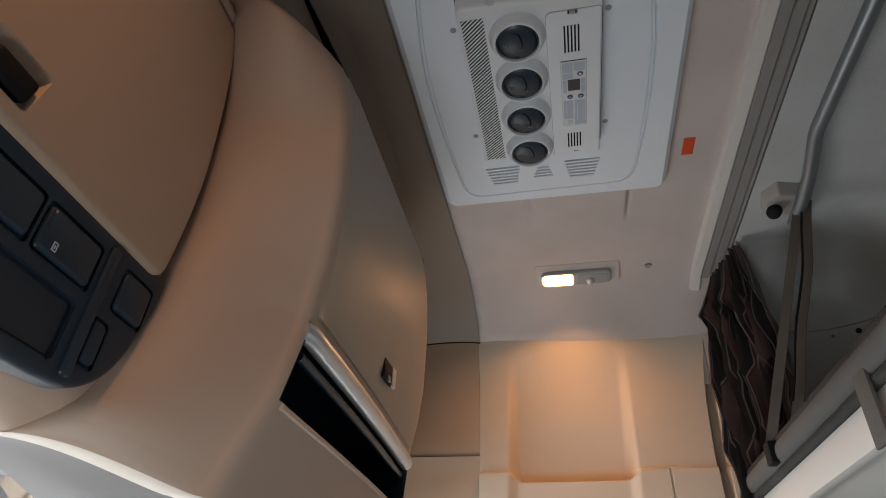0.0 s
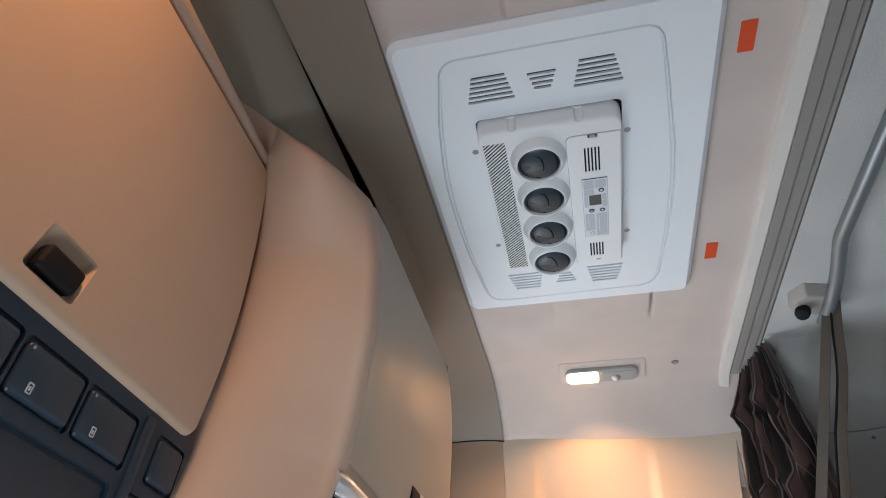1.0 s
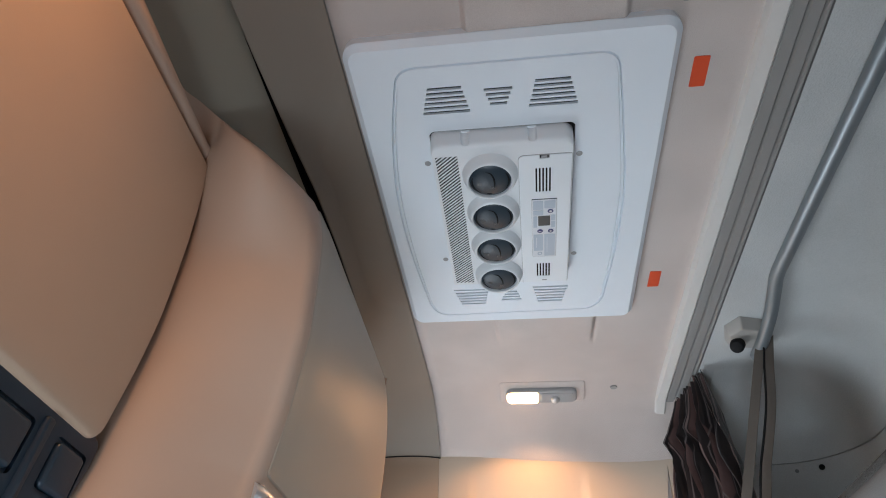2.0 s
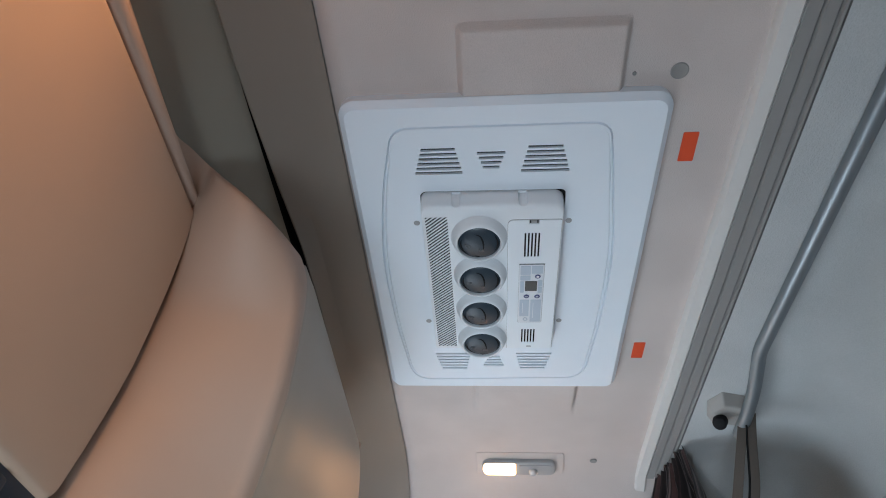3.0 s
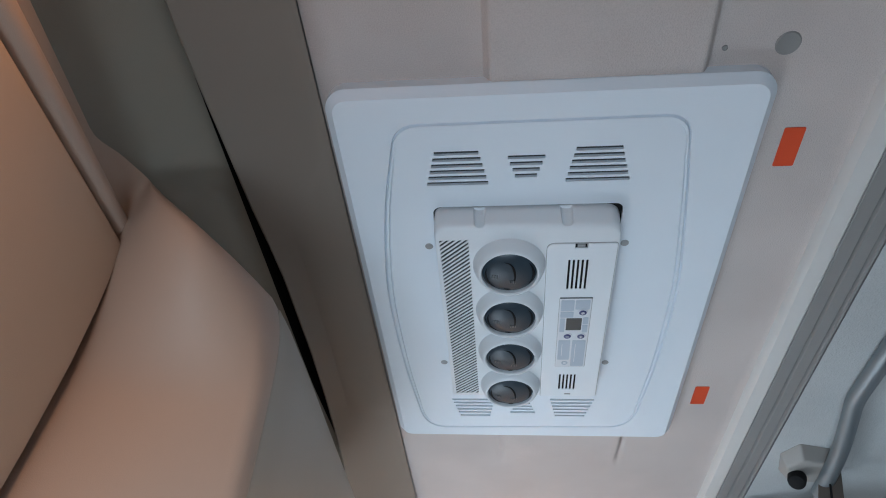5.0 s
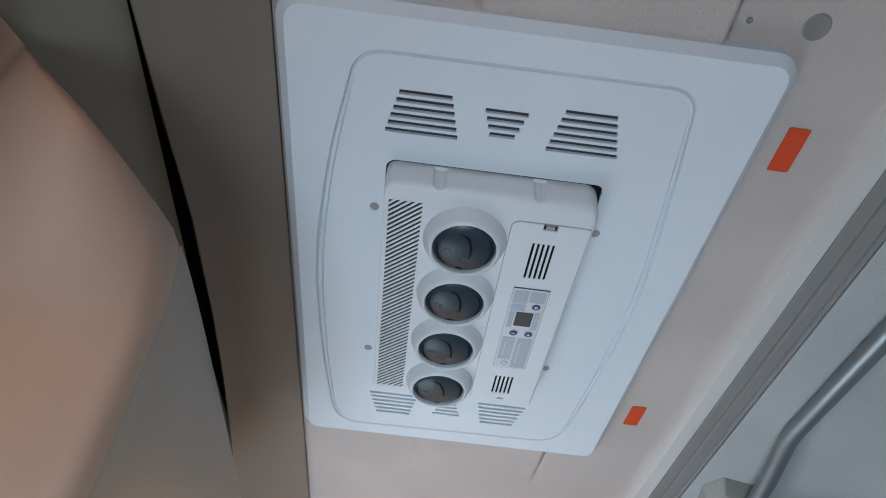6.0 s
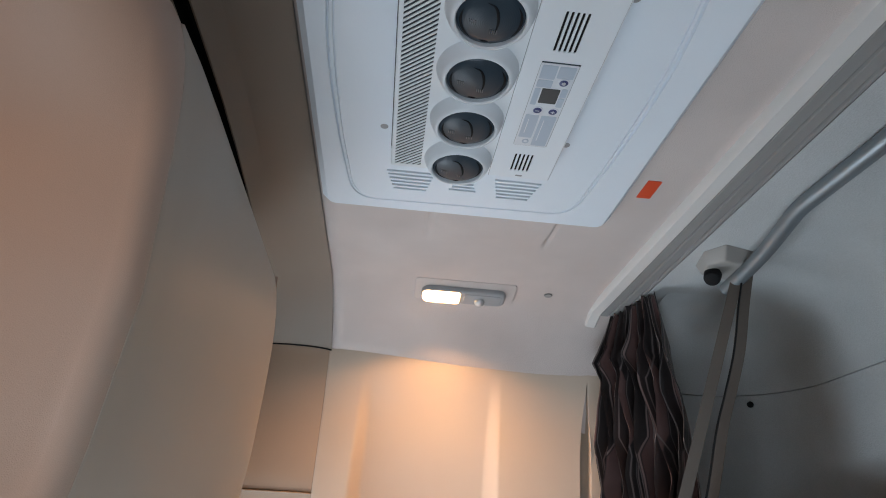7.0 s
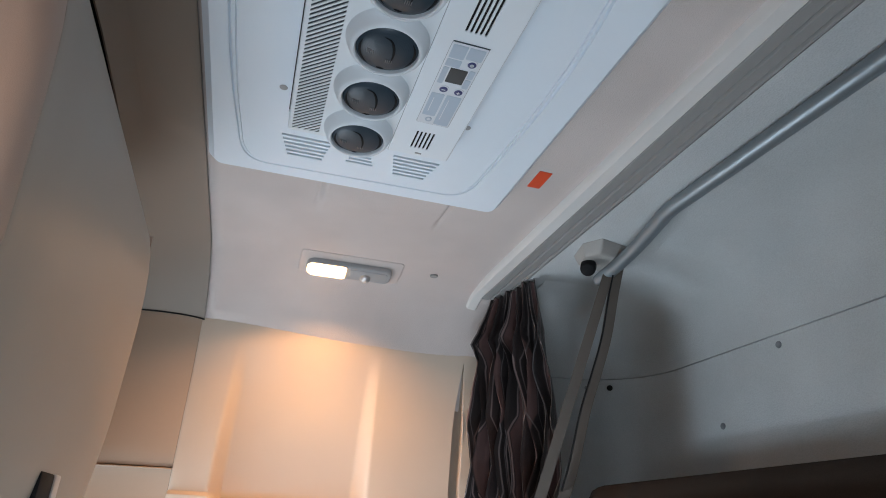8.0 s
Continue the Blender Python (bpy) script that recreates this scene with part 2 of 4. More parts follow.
def circle(r, n=16):
    return [(r * math.cos(2 * math.pi * k / n), r * math.sin(2 * math.pi * k / n)) for k in range(n)]


def smooth_path(pts, n=8):
    """A rounded path through points (Catmull-Rom)."""
    p = [Vector(q) for q in pts]
    p = [2 * p[0] - p[1]] + p + [2 * p[-1] - p[-2]]
    out = []
    for i in range(1, len(p) - 2):
        for k in range(n):
            t = k / n
            out.append(0.5 * (2 * p[i] + (p[i + 1] - p[i - 1]) * t + (2 * p[i - 1] - 5 * p[i] + 4 * p[i + 1] - p[i + 2]) * t * t
                              + (3 * p[i] - p[i - 1] - 3 * p[i + 1] + p[i + 2]) * t ** 3))
    return out + [p[-2]]


def cut(bm, cutter):
    """bm with the shape of cutter taken away."""
    obs = []
    for b in (bm, cutter):
        bmesh.ops.recalc_face_normals(b, faces=b.faces[:])
        me = bpy.data.meshes.new("tmp")
        b.to_mesh(me)
        b.free()
        obs.append(new("tmp", me))
    mod = obs[0].modifiers.new("cut", "BOOLEAN")
    mod.operation, mod.solver, mod.object = "DIFFERENCE", "EXACT", obs[1]
    dg = bpy.context.evaluated_depsgraph_get()
    dg.update()
    me = bpy.data.meshes.new_from_object(obs[0].evaluated_get(dg))
    out = bmesh.new()
    out.from_mesh(me)
    for o in obs:
        d = o.data
        bpy.data.objects.remove(o)
        bpy.data.meshes.remove(d)
    bpy.data.meshes.remove(me)
    return out


def ramp(v, a, b):
    t = min(1, max(0, (v - a) / (b - a)))
    return t * t * (3 - 2 * t)


def lines(lo, hi, step, marks=(), near=0.012, fine=0.003):
    """Grid lines from lo to hi, closer together about the marks."""
    out = set(np.round(np.linspace(lo, hi, max(2, int((hi - lo) / step) + 1)), 4))
    for q in marks:
        out |= {round(float(v), 4) for v in np.arange(q - near, q + near + 1e-6, fine) if lo < v < hi}
    out = sorted(out)
    return [v for k, v in enumerate(out) if k == 0 or v - out[k - 1] > 0.0008]


# ---- the cab: roof, walls, floor ----
Y0, Y1 = -0.86, 1.12          # driver's and passenger's side
CEIL = 2.10


def ceil_z(y, x=-0.26):
    """The headliner falls off towards the passenger's side wall, in a tighter curve beside the curtain."""
    k = min(1.0, max(0.0, (x + 0.26) / 0.70)) ** 1.5
    return CEIL - (1.43 - 0.83 * k) * max(0.0, y - 0.86) ** 2 - 0.124 * k * (max(0.0, y - 1.0) / 0.107) ** 2


def pad(x, y):
    """A shallow raised field that runs under the roof unit."""
    a = ramp(x, -0.053, -0.041) * (1 - ramp(x, 0.199, 0.211))
    b = ramp(y, -0.368, -0.355) * (1 - ramp(y, 0.60, 0.68))
    stub = ramp(y, 0.520, 0.535) * (1 - ramp(y, 0.652, 0.672))      # short pressed strokes at the field's far corners
    g = sum(math.exp(-((x - q) / 0.006) ** 2) for q in (-0.046, 0.205)) * stub
    return 0.014 * a * b - 0.007 * g


def make_ceiling():
    xs = lines(-0.2578, 0.52, 0.03, (-0.046, 0.205))
    ys = lines(Y0, 1.152, 0.03, (-0.361,))
    bm = sheet([[(x, y, ceil_z(y, x) - pad(x, y)) for x in xs] for y in ys])
    ob = obj("ceiling", bm, HEADLINER, smooth=True)
    m = ob.modifiers.new("thickness", "SOLIDIFY")
    m.thickness, m.offset = 0.02, 1
    return tagged(ob, "greige fabric headliner with a raised middle field", "ceiling", kind="structure")


make_ceiling()


def make_cove():
    """The sloped strip between headliner and overhead locker, with a flatter recessed field beside the roof unit."""
    rows, end = [], []
    ys = lines(Y0, 1.150, 0.025, (-0.10, 0.45), 0.10, 0.006)
    us = sorted(set(np.round(np.r_[np.linspace(0, 1, 26), 0.72, 0.735, 0.75, 0.765, 0.78, 0.80], 4)))
    for y in ys:
        drop = CEIL - ceil_z(y)
        row = []
        for u in us:
            wide = float(np.interp(y, (-0.36, -0.28, -0.2, -0.12, -0.05, 0.02, 0.2, 0.33, 0.5, 0.62), (0.1125, 0.1105, 0.107, 0.104, 0.099, 0.095, 0.095, 0.099, 0.108, 0.116))) + 0.12 * ramp(y, 0.58, 1.02)
            x = -0.258 - wide * u
            z = CEIL - 0.004 - 0.066 * u ** 1.35 - drop * (1 - 0.55 * u)
            k = max(0.0, 1 - u / 0.75)
            inside = ramp(y, -0.066 - 0.11 * k, -0.036 - 0.11 * k) * (1 - ramp(y, 0.378 + 0.085 * k, 0.432 + 0.085 * k))
            flat = CEIL - 0.004 - 0.041 * u / 0.75
            if u > 0.75:
                flat += (z - flat) * ((u - 0.75) / 0.25) ** 0.75
            row.append((x, y, z + (flat - z) * inside))
        row += [(x - 0.003, y, z + 0.002), (x - 0.002, y, z + 0.02), (x + 0.008, y, z + 0.05)]
        rows.append(row)
        end = row[:-3]
    ob = tagged(obj("trim_cove", sheet(rows), COVE, smooth=True), "grey-brown plastic cove strip along the headliner", "trim", kind="structure")
    gap = [(x, y - 0.0015, z - 0.0005) for x, y, z in end]
    tagged(obj("trim_joint", sweep(gap, circle(0.0021, 8)), BLACK), "dark open joint under the cove strip", "trim", kind="structure")
    return ob


make_cove()

# the upright frieze behind the cove
rows = []
for y in np.linspace(Y0, 0.62, 40):
    t = float(np.interp(y, (-0.60, -0.28, 0.30, 0.62), (2.044, 2.039, 2.038, 2.050)))
    rows.append([(-0.388 + 0.35 * (t - 2.03), y, t + 0.002), (-0.381 + 0.5 * (t - 2.03), y, t), (-0.384 + 0.3 * (t - 2.03), y, t - 0.008), (-0.398, y, 2.002), (-0.417, y, 1.970), (-0.432, y, 1.948), (-0.47, y, 1.88), (-0.51, y, 1.80)])
tagged(obj("trim_frieze", sheet(rows), OLIVE, smooth=True), "olive-grey plastic strip above the locker", "trim", kind="structure")
# black sheet added behind the cove's edge for the shade in the gap
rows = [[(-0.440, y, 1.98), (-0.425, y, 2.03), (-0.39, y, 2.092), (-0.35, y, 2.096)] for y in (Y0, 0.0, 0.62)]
tagged(obj("trim_gap_backing", sheet(rows), BLACK), "black sheet that shades the gap behind the cove strip", "trim", kind="structure")

# outer roof shell
tagged(obj("roof", box((-1.4, Y0 - 0.06, 2.15), (1.0, Y1 + 0.21, 2.19)), GREY), "plain roof shell of the cab", "roof", kind="structure")


def slit_at(z):
    """Middle and half width of the dark slit beside the curtain."""
    return 0.412 + 0.05 * max(0.0, z - 1.6), 0.0150 * min(1.0, max(0.0, (1.905 - z) / 0.16)) ** 0.6


def wall_y(x, z):
    """The passenger's side wall: flat, with a tapered tray that grows deeper downwards."""
    y = Y1
    left, right = -0.163 - 0.03 * (1.9 - z), 0.196 - 0.02 * (1.9 - z)
    depth = 0.062 * min(1.0, max(0.0, (1.915 - z) / 0.345))
    c = min(1.0, max(0.0, (abs(x - 0.012) - 0.135) / 0.05))
    foot_z = 1.530 + 0.045 * (1 - math.sqrt(1 - c * c))
    low = ramp(z, foot_z - 0.003, foot_z + 0.008)
    inset = ramp(x, left - 0.004, left + 0.030) * (1 - ramp(x, right - 0.030, right + 0.004))
    xc, half = slit_at(z)
    slit = 0.055 * max(0.0, 1 - ((x - xc) / half) ** 2) if half > 0.0005 else 0.0
    return y + slit + depth * inset * low - 0.016 * (1 - ramp(z, 1.551, 1.561)) * (1 - inset) + (0.006 if z < 1.555 and abs(x - 0.272) < 0.0021 else 0) - 0.02 * ramp(z, 1.80, 1.99)


def splay(x, y, z):
    """The side wall stands a little askew: farther out towards the windscreen and towards its foot."""
    k = 1 - min(1.0, max(0.0, (x + 0.26) / 0.70))
    s = 1 + (0.028 + 0.035 * max(0.0, 1.98 - z)) * k
    return (-0.05 + (x + 0.05) * s, -0.6 + (y + 0.6) * s, 1.3 + (z - 1.3) * s)


def make_wall_far():
    flat = sorted(set(lines(-0.252, 0.392, 0.02, (-0.16, 0.19), 0.04, 0.004)) | {0.2685, 0.2705, 0.2735, 0.2755})
    zs = lines(0.9, 2.05, 0.03, (1.555,), 0.045, 0.003)
    rows = []
    for z in zs:
        xc, half = slit_at(z)
        xs = flat + [xc + q * max(half, 0.0003) for q in (-1.05, -1, -0.85, -0.6, -0.3, 0, 0.3, 0.6, 0.85, 1, 1.05)] + [0.4335, 0.468]
        row = [(-0.2573, wall_y(-0.25, z) + 0.006, z), (-0.2569, wall_y(-0.25, z) + 0.0015, z), (-0.2545, wall_y(-0.25, z) + 0.0002, z)] + [(x, wall_y(x, z), z) for x in xs]
        back = 0.02 + 0.035 * ramp(z, 1.93, 1.60)
        row += [(0.471, wall_y(0.468, z) + 0.003, z), (0.474, wall_y(0.468, z) + back, z)]
        rows.append([splay(*q) for q in row])
    ob = obj("wall_far", sheet(rows), WALL, smooth=True)
    return tagged(ob, "beige moulded plastic side wall with a tapered tray", "wall", kind="structure")


make_wall_far()
# the return behind that wall's edge, towards the bunk
tagged(obj("wall_far_edge", box((0.474, 1.150, 0.9), (0.60, 1.185, 1.99), 0.006), WALL, smooth=True), "beige plastic wall edge beside the curtain", "wall", kind="structure")
# pillar panels ahead of the wall, with open joints between them
pillar = new("wall_pillar")
tagged(pillar, "beige plastic windscreen pillar cladding in two panels", "wall", kind="structure")
for lo, hi in ((1.6098, 1.979), (0.9, 1.6082)):
    rows = []
    for x in np.linspace(-0.62, -0.2574, 16):
        rows.append([(x, 1.16, lo), (x, 1.128 - 0.1 * (x + 0.26) ** 2, lo), (x, 1.124 - 0.1 * (x + 0.26) ** 2, lo + 0.004)]
                    + [(x, 1.122 - 0.1 * (x + 0.26) ** 2 - 0.012 * ramp(z, 1.75, 1.98), z) for z in np.linspace(lo + 0.008, hi - 0.008, 12)]
                    + [(x, 1.119 - 0.1 * (x + 0.26) ** 2 - 0.012 * ramp(hi, 1.75, 1.98), hi - 0.003), (x, 1.128, hi), (x, 1.16, hi)])
    part("panel", sheet([[splay(*q) for q in row] for row in rows]), PILLAR, pillar)
tagged(obj("wall_far_backing", box((-0.66, 1.290, 1.35), (1.0, 1.320, 2.15)), BLACK), "dark cab wall behind the cladding", "wall", kind="structure")
tagged(obj("wall_far_lower", box((-0.35, 1.290, 0.0), (1.0, 1.320, 1.35)), GREY), "plain lower side wall of the cab", "wall", kind="structure")


def rear_point(s, z):
    """The bunk's rear and side lining in plan: along the rear, round the corner and along the side."""
    r, xr, yc = 0.205, 0.885, 0.80
    a = math.pi / 2 * r
    if s < yc - Y0:
        return xr, Y0 + s
    if s < yc - Y0 + a:
        w = (s - (yc - Y0)) / r
        return xr - r + r * math.cos(w), yc + r * math.sin(w)
    return xr - r - (s - (yc - Y0) - a), yc + r


def make_rear():
    """Lining of the bunk: upright rear, rounded top edge, lid that joins the headliner."""
    ss = np.linspace(0, 0.80 - Y0, 34).tolist() + np.linspace(0.80 - Y0 + 0.02, 0.80 - Y0 + 0.32, 14).tolist() + [0.80 - Y0 + 0.46]
    prof = [(0.0, 0.9), (0.0, 1.4), (0.0, 1.7), (0.0, 1.80)]
    up = prof + [(0.0, 1.86), (0.0, 1.8885), (-0.006, 1.8895), (-0.006, 1.8907), (0.0, 1.8917)]
    for k in range(1, 13):
        w = math.pi / 2 * k / 12
        up.append((0.17 * (1 - math.cos(w)), 1.91 + 0.17 * math.sin(w)))
    up += [(0.26, 2.087), (0.42, 2.092)]
    rows = []
    for s in ss:
        row = []
        x0, y0 = rear_point(s, 0)
        x1, y1 = rear_point(s - 0.004, 0)
        x2, y2 = rear_point(s + 0.004, 0)
        d = Vector((x2 - x1, y2 - y1, 0)).normalized()
        inward = Vector((-d.y, d.x, 0))
        for off, z in up:
            q = Vector((x0, y0, z)) + inward * (min(off, 0.20) if s > 0.80 - Y0 else off)
            if z > 2.08:
                q.x = max(0.47, min(q.x, 0.885 - off))
                q.y = min(q.y, 1.0)
            row.append(q)
        rows.append(row)
    ob = obj("wall_rear", sheet(rows), REAR, smooth=True)
    return tagged(ob, "blue-grey felt rear lining with a stitched seam", "wall", kind="structure")


make_rear()
tagged(obj("ceiling_bunk", box((0.50, Y0, 2.0835), (0.92, 1.15, 2.11)), REAR), "grey felt lining above the bunk", "ceiling", kind="structure")
tagged(obj("wall_rear_corner", box((0.50, 1.072, 0.9), (0.93, 1.10, 2.12)), REAR), "grey felt corner behind the curtain", "wall", kind="structure")
tagged(obj("wall_rear_shell", box((0.93, Y0 - 0.06, 0.0), (0.97, Y1 + 0.20, 2.15)), GREY), "plain rear wall of the cab", "wall", kind="structure")
tagged(obj("floor", box((-1.4, Y0 - 0.06, -0.04), (1.0, Y1 + 0.21, 0.0)), RUBBER), "dark rubber cab floor", "floor", kind="structure")
# the driver's side: header and rear side wall
near = box((-0.75, -0.90, 1.72), (1.0, Y0, 2.15))
box((0.34, -0.90, 0.0), (1.0, Y0, 1.72), bm=near)
# unseen slab added in the doorway to block light, short of the sill
box((-0.75, -0.90, 0.72), (0.34, Y0 - 0.01, 1.72), bm=near)
tagged(obj("wall_near", near, DARKGREY), "dark grey side wall of the driver's side with an added light-blocking slab", "wall", kind="structure")
# front: dash panel and windscreen posts
DASH = mat("dashboard_plastic", (0.60, 0.57, 0.53), 0.6, grain=900, vary=0.06, bump=0.2)
front = box((-1.30, Y0 - 0.04, 0.0), (-1.26, Y1 + 0.1, 0.62))
box((-1.22, Y0, 0.55), (-0.70, Y1, 0.82), 0.05, 3, bm=front)
tagged(obj("wall_front", front, DASH), "grey dashboard and front wall", "wall", kind="structure")
# underside of the locker, up to the head of the windscreen
rows = []
for y in np.linspace(Y0, Y1, 24):
    rows.append([(-0.658, y, 1.290), (-0.72, y, 1.312), (-0.93, y, 1.340 + 0.05 * (y - 0.23)), (-0.955, y, 1.343 + 0.05 * (y - 0.23)), (-0.97, y, 1.39), (-0.97, y, 2.15)])
tagged(obj("windscreen_head", sheet(rows), RUBBER, smooth=True),
       "dark grey lining over the windscreen", "trim", kind="structure")
pane = tagged(obj("windscreen", sheet([[(-0.965, y, 1.38), (-1.1, y, 1.0), (-1.26, y, 0.62)] for y in np.linspace(Y0, Y1, 8)]), TINTED), "blue-tinted windscreen glass", "window", kind="structure")
pane.visible_shadow = False
tagged(obj("ground", sheet([[(-400, -400, -1.2), (400, -400, -1.2)], [(-400, 400, -1.2), (400, 400, -1.2)]]), ASPHALT), "grey asphalt yard outside", "ground", kind="structure")


# ---- overhead locker along the windscreen ----
def edge(z):
    """The locker's leading corner in plan, by height."""
    at = (1.20, 1.30, 1.358, 1.46, 1.54, 1.65, 1.811)
    return (float(np.interp(z, at, (-0.372, -0.335, -0.312, -0.302, -0.288, -0.268, -0.263))), float(np.interp(z, at, (-0.10, -0.085, -0.072, -0.053, -0.060, -0.092, -0.134))))


def far_end(z):
    at = (1.36, 1.47, 1.55, 1.63, 1.73, 1.82, 1.88)
    return (float(np.interp(z, at, (-0.340, -0.332, -0.326, -0.322, -0.318, -0.310, -0.300))), float(np.interp(z, at, (0.590, 0.602, 0.634, 0.652, 0.645, 0.578, 0.505))))


def face_x(z):
    return float(np.interp(z, (1.235, 1.2362, 1.238, 1.242, 1.250, 1.268, 1.292, 1.33, 1.46, 1.95), (-0.520, -0.513, -0.506, -0.498, -0.486, -0.470, -0.461, -0.455, -0.447, -0.444)))


def crest(u):
    """The locker's top edge along its front, u as in locker(): it runs level round the swelling and climbs to the frieze."""
    at = (0, 0.1, 0.2, 0.3, 0.4, 0.5, 0.6, 0.7, 0.8, 0.9, 1.0, 1.1, 1.25, 2.0, 3.0)
    xs = (-0.426, -0.418, -0.402, -0.380, -0.356, -0.338, -0.327, -0.318, -0.309, -0.300, -0.2935, -0.296, -0.303, -0.310, -0.50)
    ys = (-0.236, -0.238, -0.240, -0.240, -0.235, -0.223, -0.207, -0.188, -0.166, -0.138, -0.108, -0.044, 0.050, 0.505, 0.555)
    zs = (1.952, 1.940, 1.920, 1.898, 1.879, 1.869, 1.866, 1.866, 1.867, 1.869, 1.874, 1.885, 1.899, 1.908, 1.905)
    return Vector([float(np.interp(u, at, v)) for v in (xs, ys, zs)])


def crown(u):
    return crest(u).z if u > 0 else float(np.interp(u, (-1, -0.14, -0.06, 0), (1.915, 1.920, 1.940, 1.948)))


def locker_raw(u, z):
    """A point of the locker's front: u -1 to 0 along the driver's flap, to 1 round the swelling, to 2 along the passenger's flap, to 3 round its end."""
    ex, ey = edge(z)
    fx, fy = far_end(z)
    x0 = face_x(z)
    y0 = float(np.interp(z, (1.2, 1.31, 1.40, 1.465, 1.60, 1.75, 1.86, 1.95), (-0.23, -0.200, -0.172, -0.166, -0.152, -0.158, -0.188, -0.225)))
    if u <= 0:
        y = y0 + (Y0 - y0) * -u
        return Vector((x0 + 0.075 * (y0 - y), y, z))
    if u <= 1:
        p = [Vector(q) for q in ((x0 - 0.004, y0, 0), (x0 + 0.060, y0 - 0.004, 0), (ex - 0.030, ey - 0.012, 0), (ex, ey, 0))]
        t = u
        q = p[0] * (1 - t) ** 3 + p[1] * 3 * t * (1 - t) ** 2 + p[2] * 3 * t * t * (1 - t) + p[3] * t ** 3
        return Vector((q.x, q.y, z))
    if u <= 2:
        t = u - 1
        y = ey + (fy - ey) * t
        bow = 0.012 * math.sin(math.pi * t)
        return Vector((ex + (fx - ex) * t + bow * 0.4, y, z))
    t = u - 2
    return Vector((fx - 0.2 * t ** 1.4, fy + 0.05 * math.sin(math.pi / 2 * min(1, t * 1.5)), z))


def locker(u, z):
    """The locker's front with its leading corner rounded."""
    if 0.86 < u < 1.04:
        a, b, c = locker_raw(0.86, z), locker_raw(1.0, z) + Vector((0.004, -0.003, 0)), locker_raw(1.04, z)
        t = (u - 0.86) / 0.14 * 0.5 if u < 1 else 0.5 + (u - 1) / 0.04 * 0.5
        return a * (1 - t) ** 2 + b * 2 * t * (1 - t) + c * t * t
    return locker_raw(u, z)


TURN = 1.72       # above this height the front rolls over to its crest


def rolled(u, t):
    """The upper part of the front: t runs from 0 at the turn to 1 at the crest."""
    if u <= 0 or u > 2:
        p = locker(u, TURN + t * (crown(u) - TURN))
        p.x += 0.022 * ramp(p.z, 1.880, 1.925) * (1 - ramp(-u, 0.0, 0.13)) * (u <= 0)
        return p
    p0, p3 = locker(u, TURN), crest(u)
    up = (p0 - locker(u, TURN - 0.03)) / 0.03
    h = p3.z - TURN
    back = Vector((-0.50, 0.42, 0.75)).lerp(Vector((-0.42, 0.05, 0.90)), ramp(u, 0.85, 1.1)).normalized()
    p1, p2 = p0 + up * h * 0.42, p3 - back * h * 0.30
    return p0 * (1 - t) ** 3 + p1 * 3 * t * (1 - t) ** 2 + p2 * 3 * t * t * (1 - t) + p3 * t ** 3


def front(u, z):
    """The locker's front up to its crest, with a soft hollow where the swelling leaves the driver's flap."""
    if z <= TURN:
        return locker(u, z)
    t = (z - TURN) / (crown(u) - TURN)
    p = rolled(u, t)
    if -0.08 < u < 0.20:
        q = (u + 0.08) / 0.28
        hollow = rolled(-0.08, t) * (1 - q) ** 2 + rolled(0.0, t) * 2 * q * (1 - q) + rolled(0.20, t) * q * q
        p = p.lerp(hollow, ramp(z, 1.845, 1.895))
    return p


def lift(y):
    """How far the lower edge is drawn up on the driver's side."""
    return 0.050 * (1 - ramp(y, -0.25, -0.03)) - 0.012


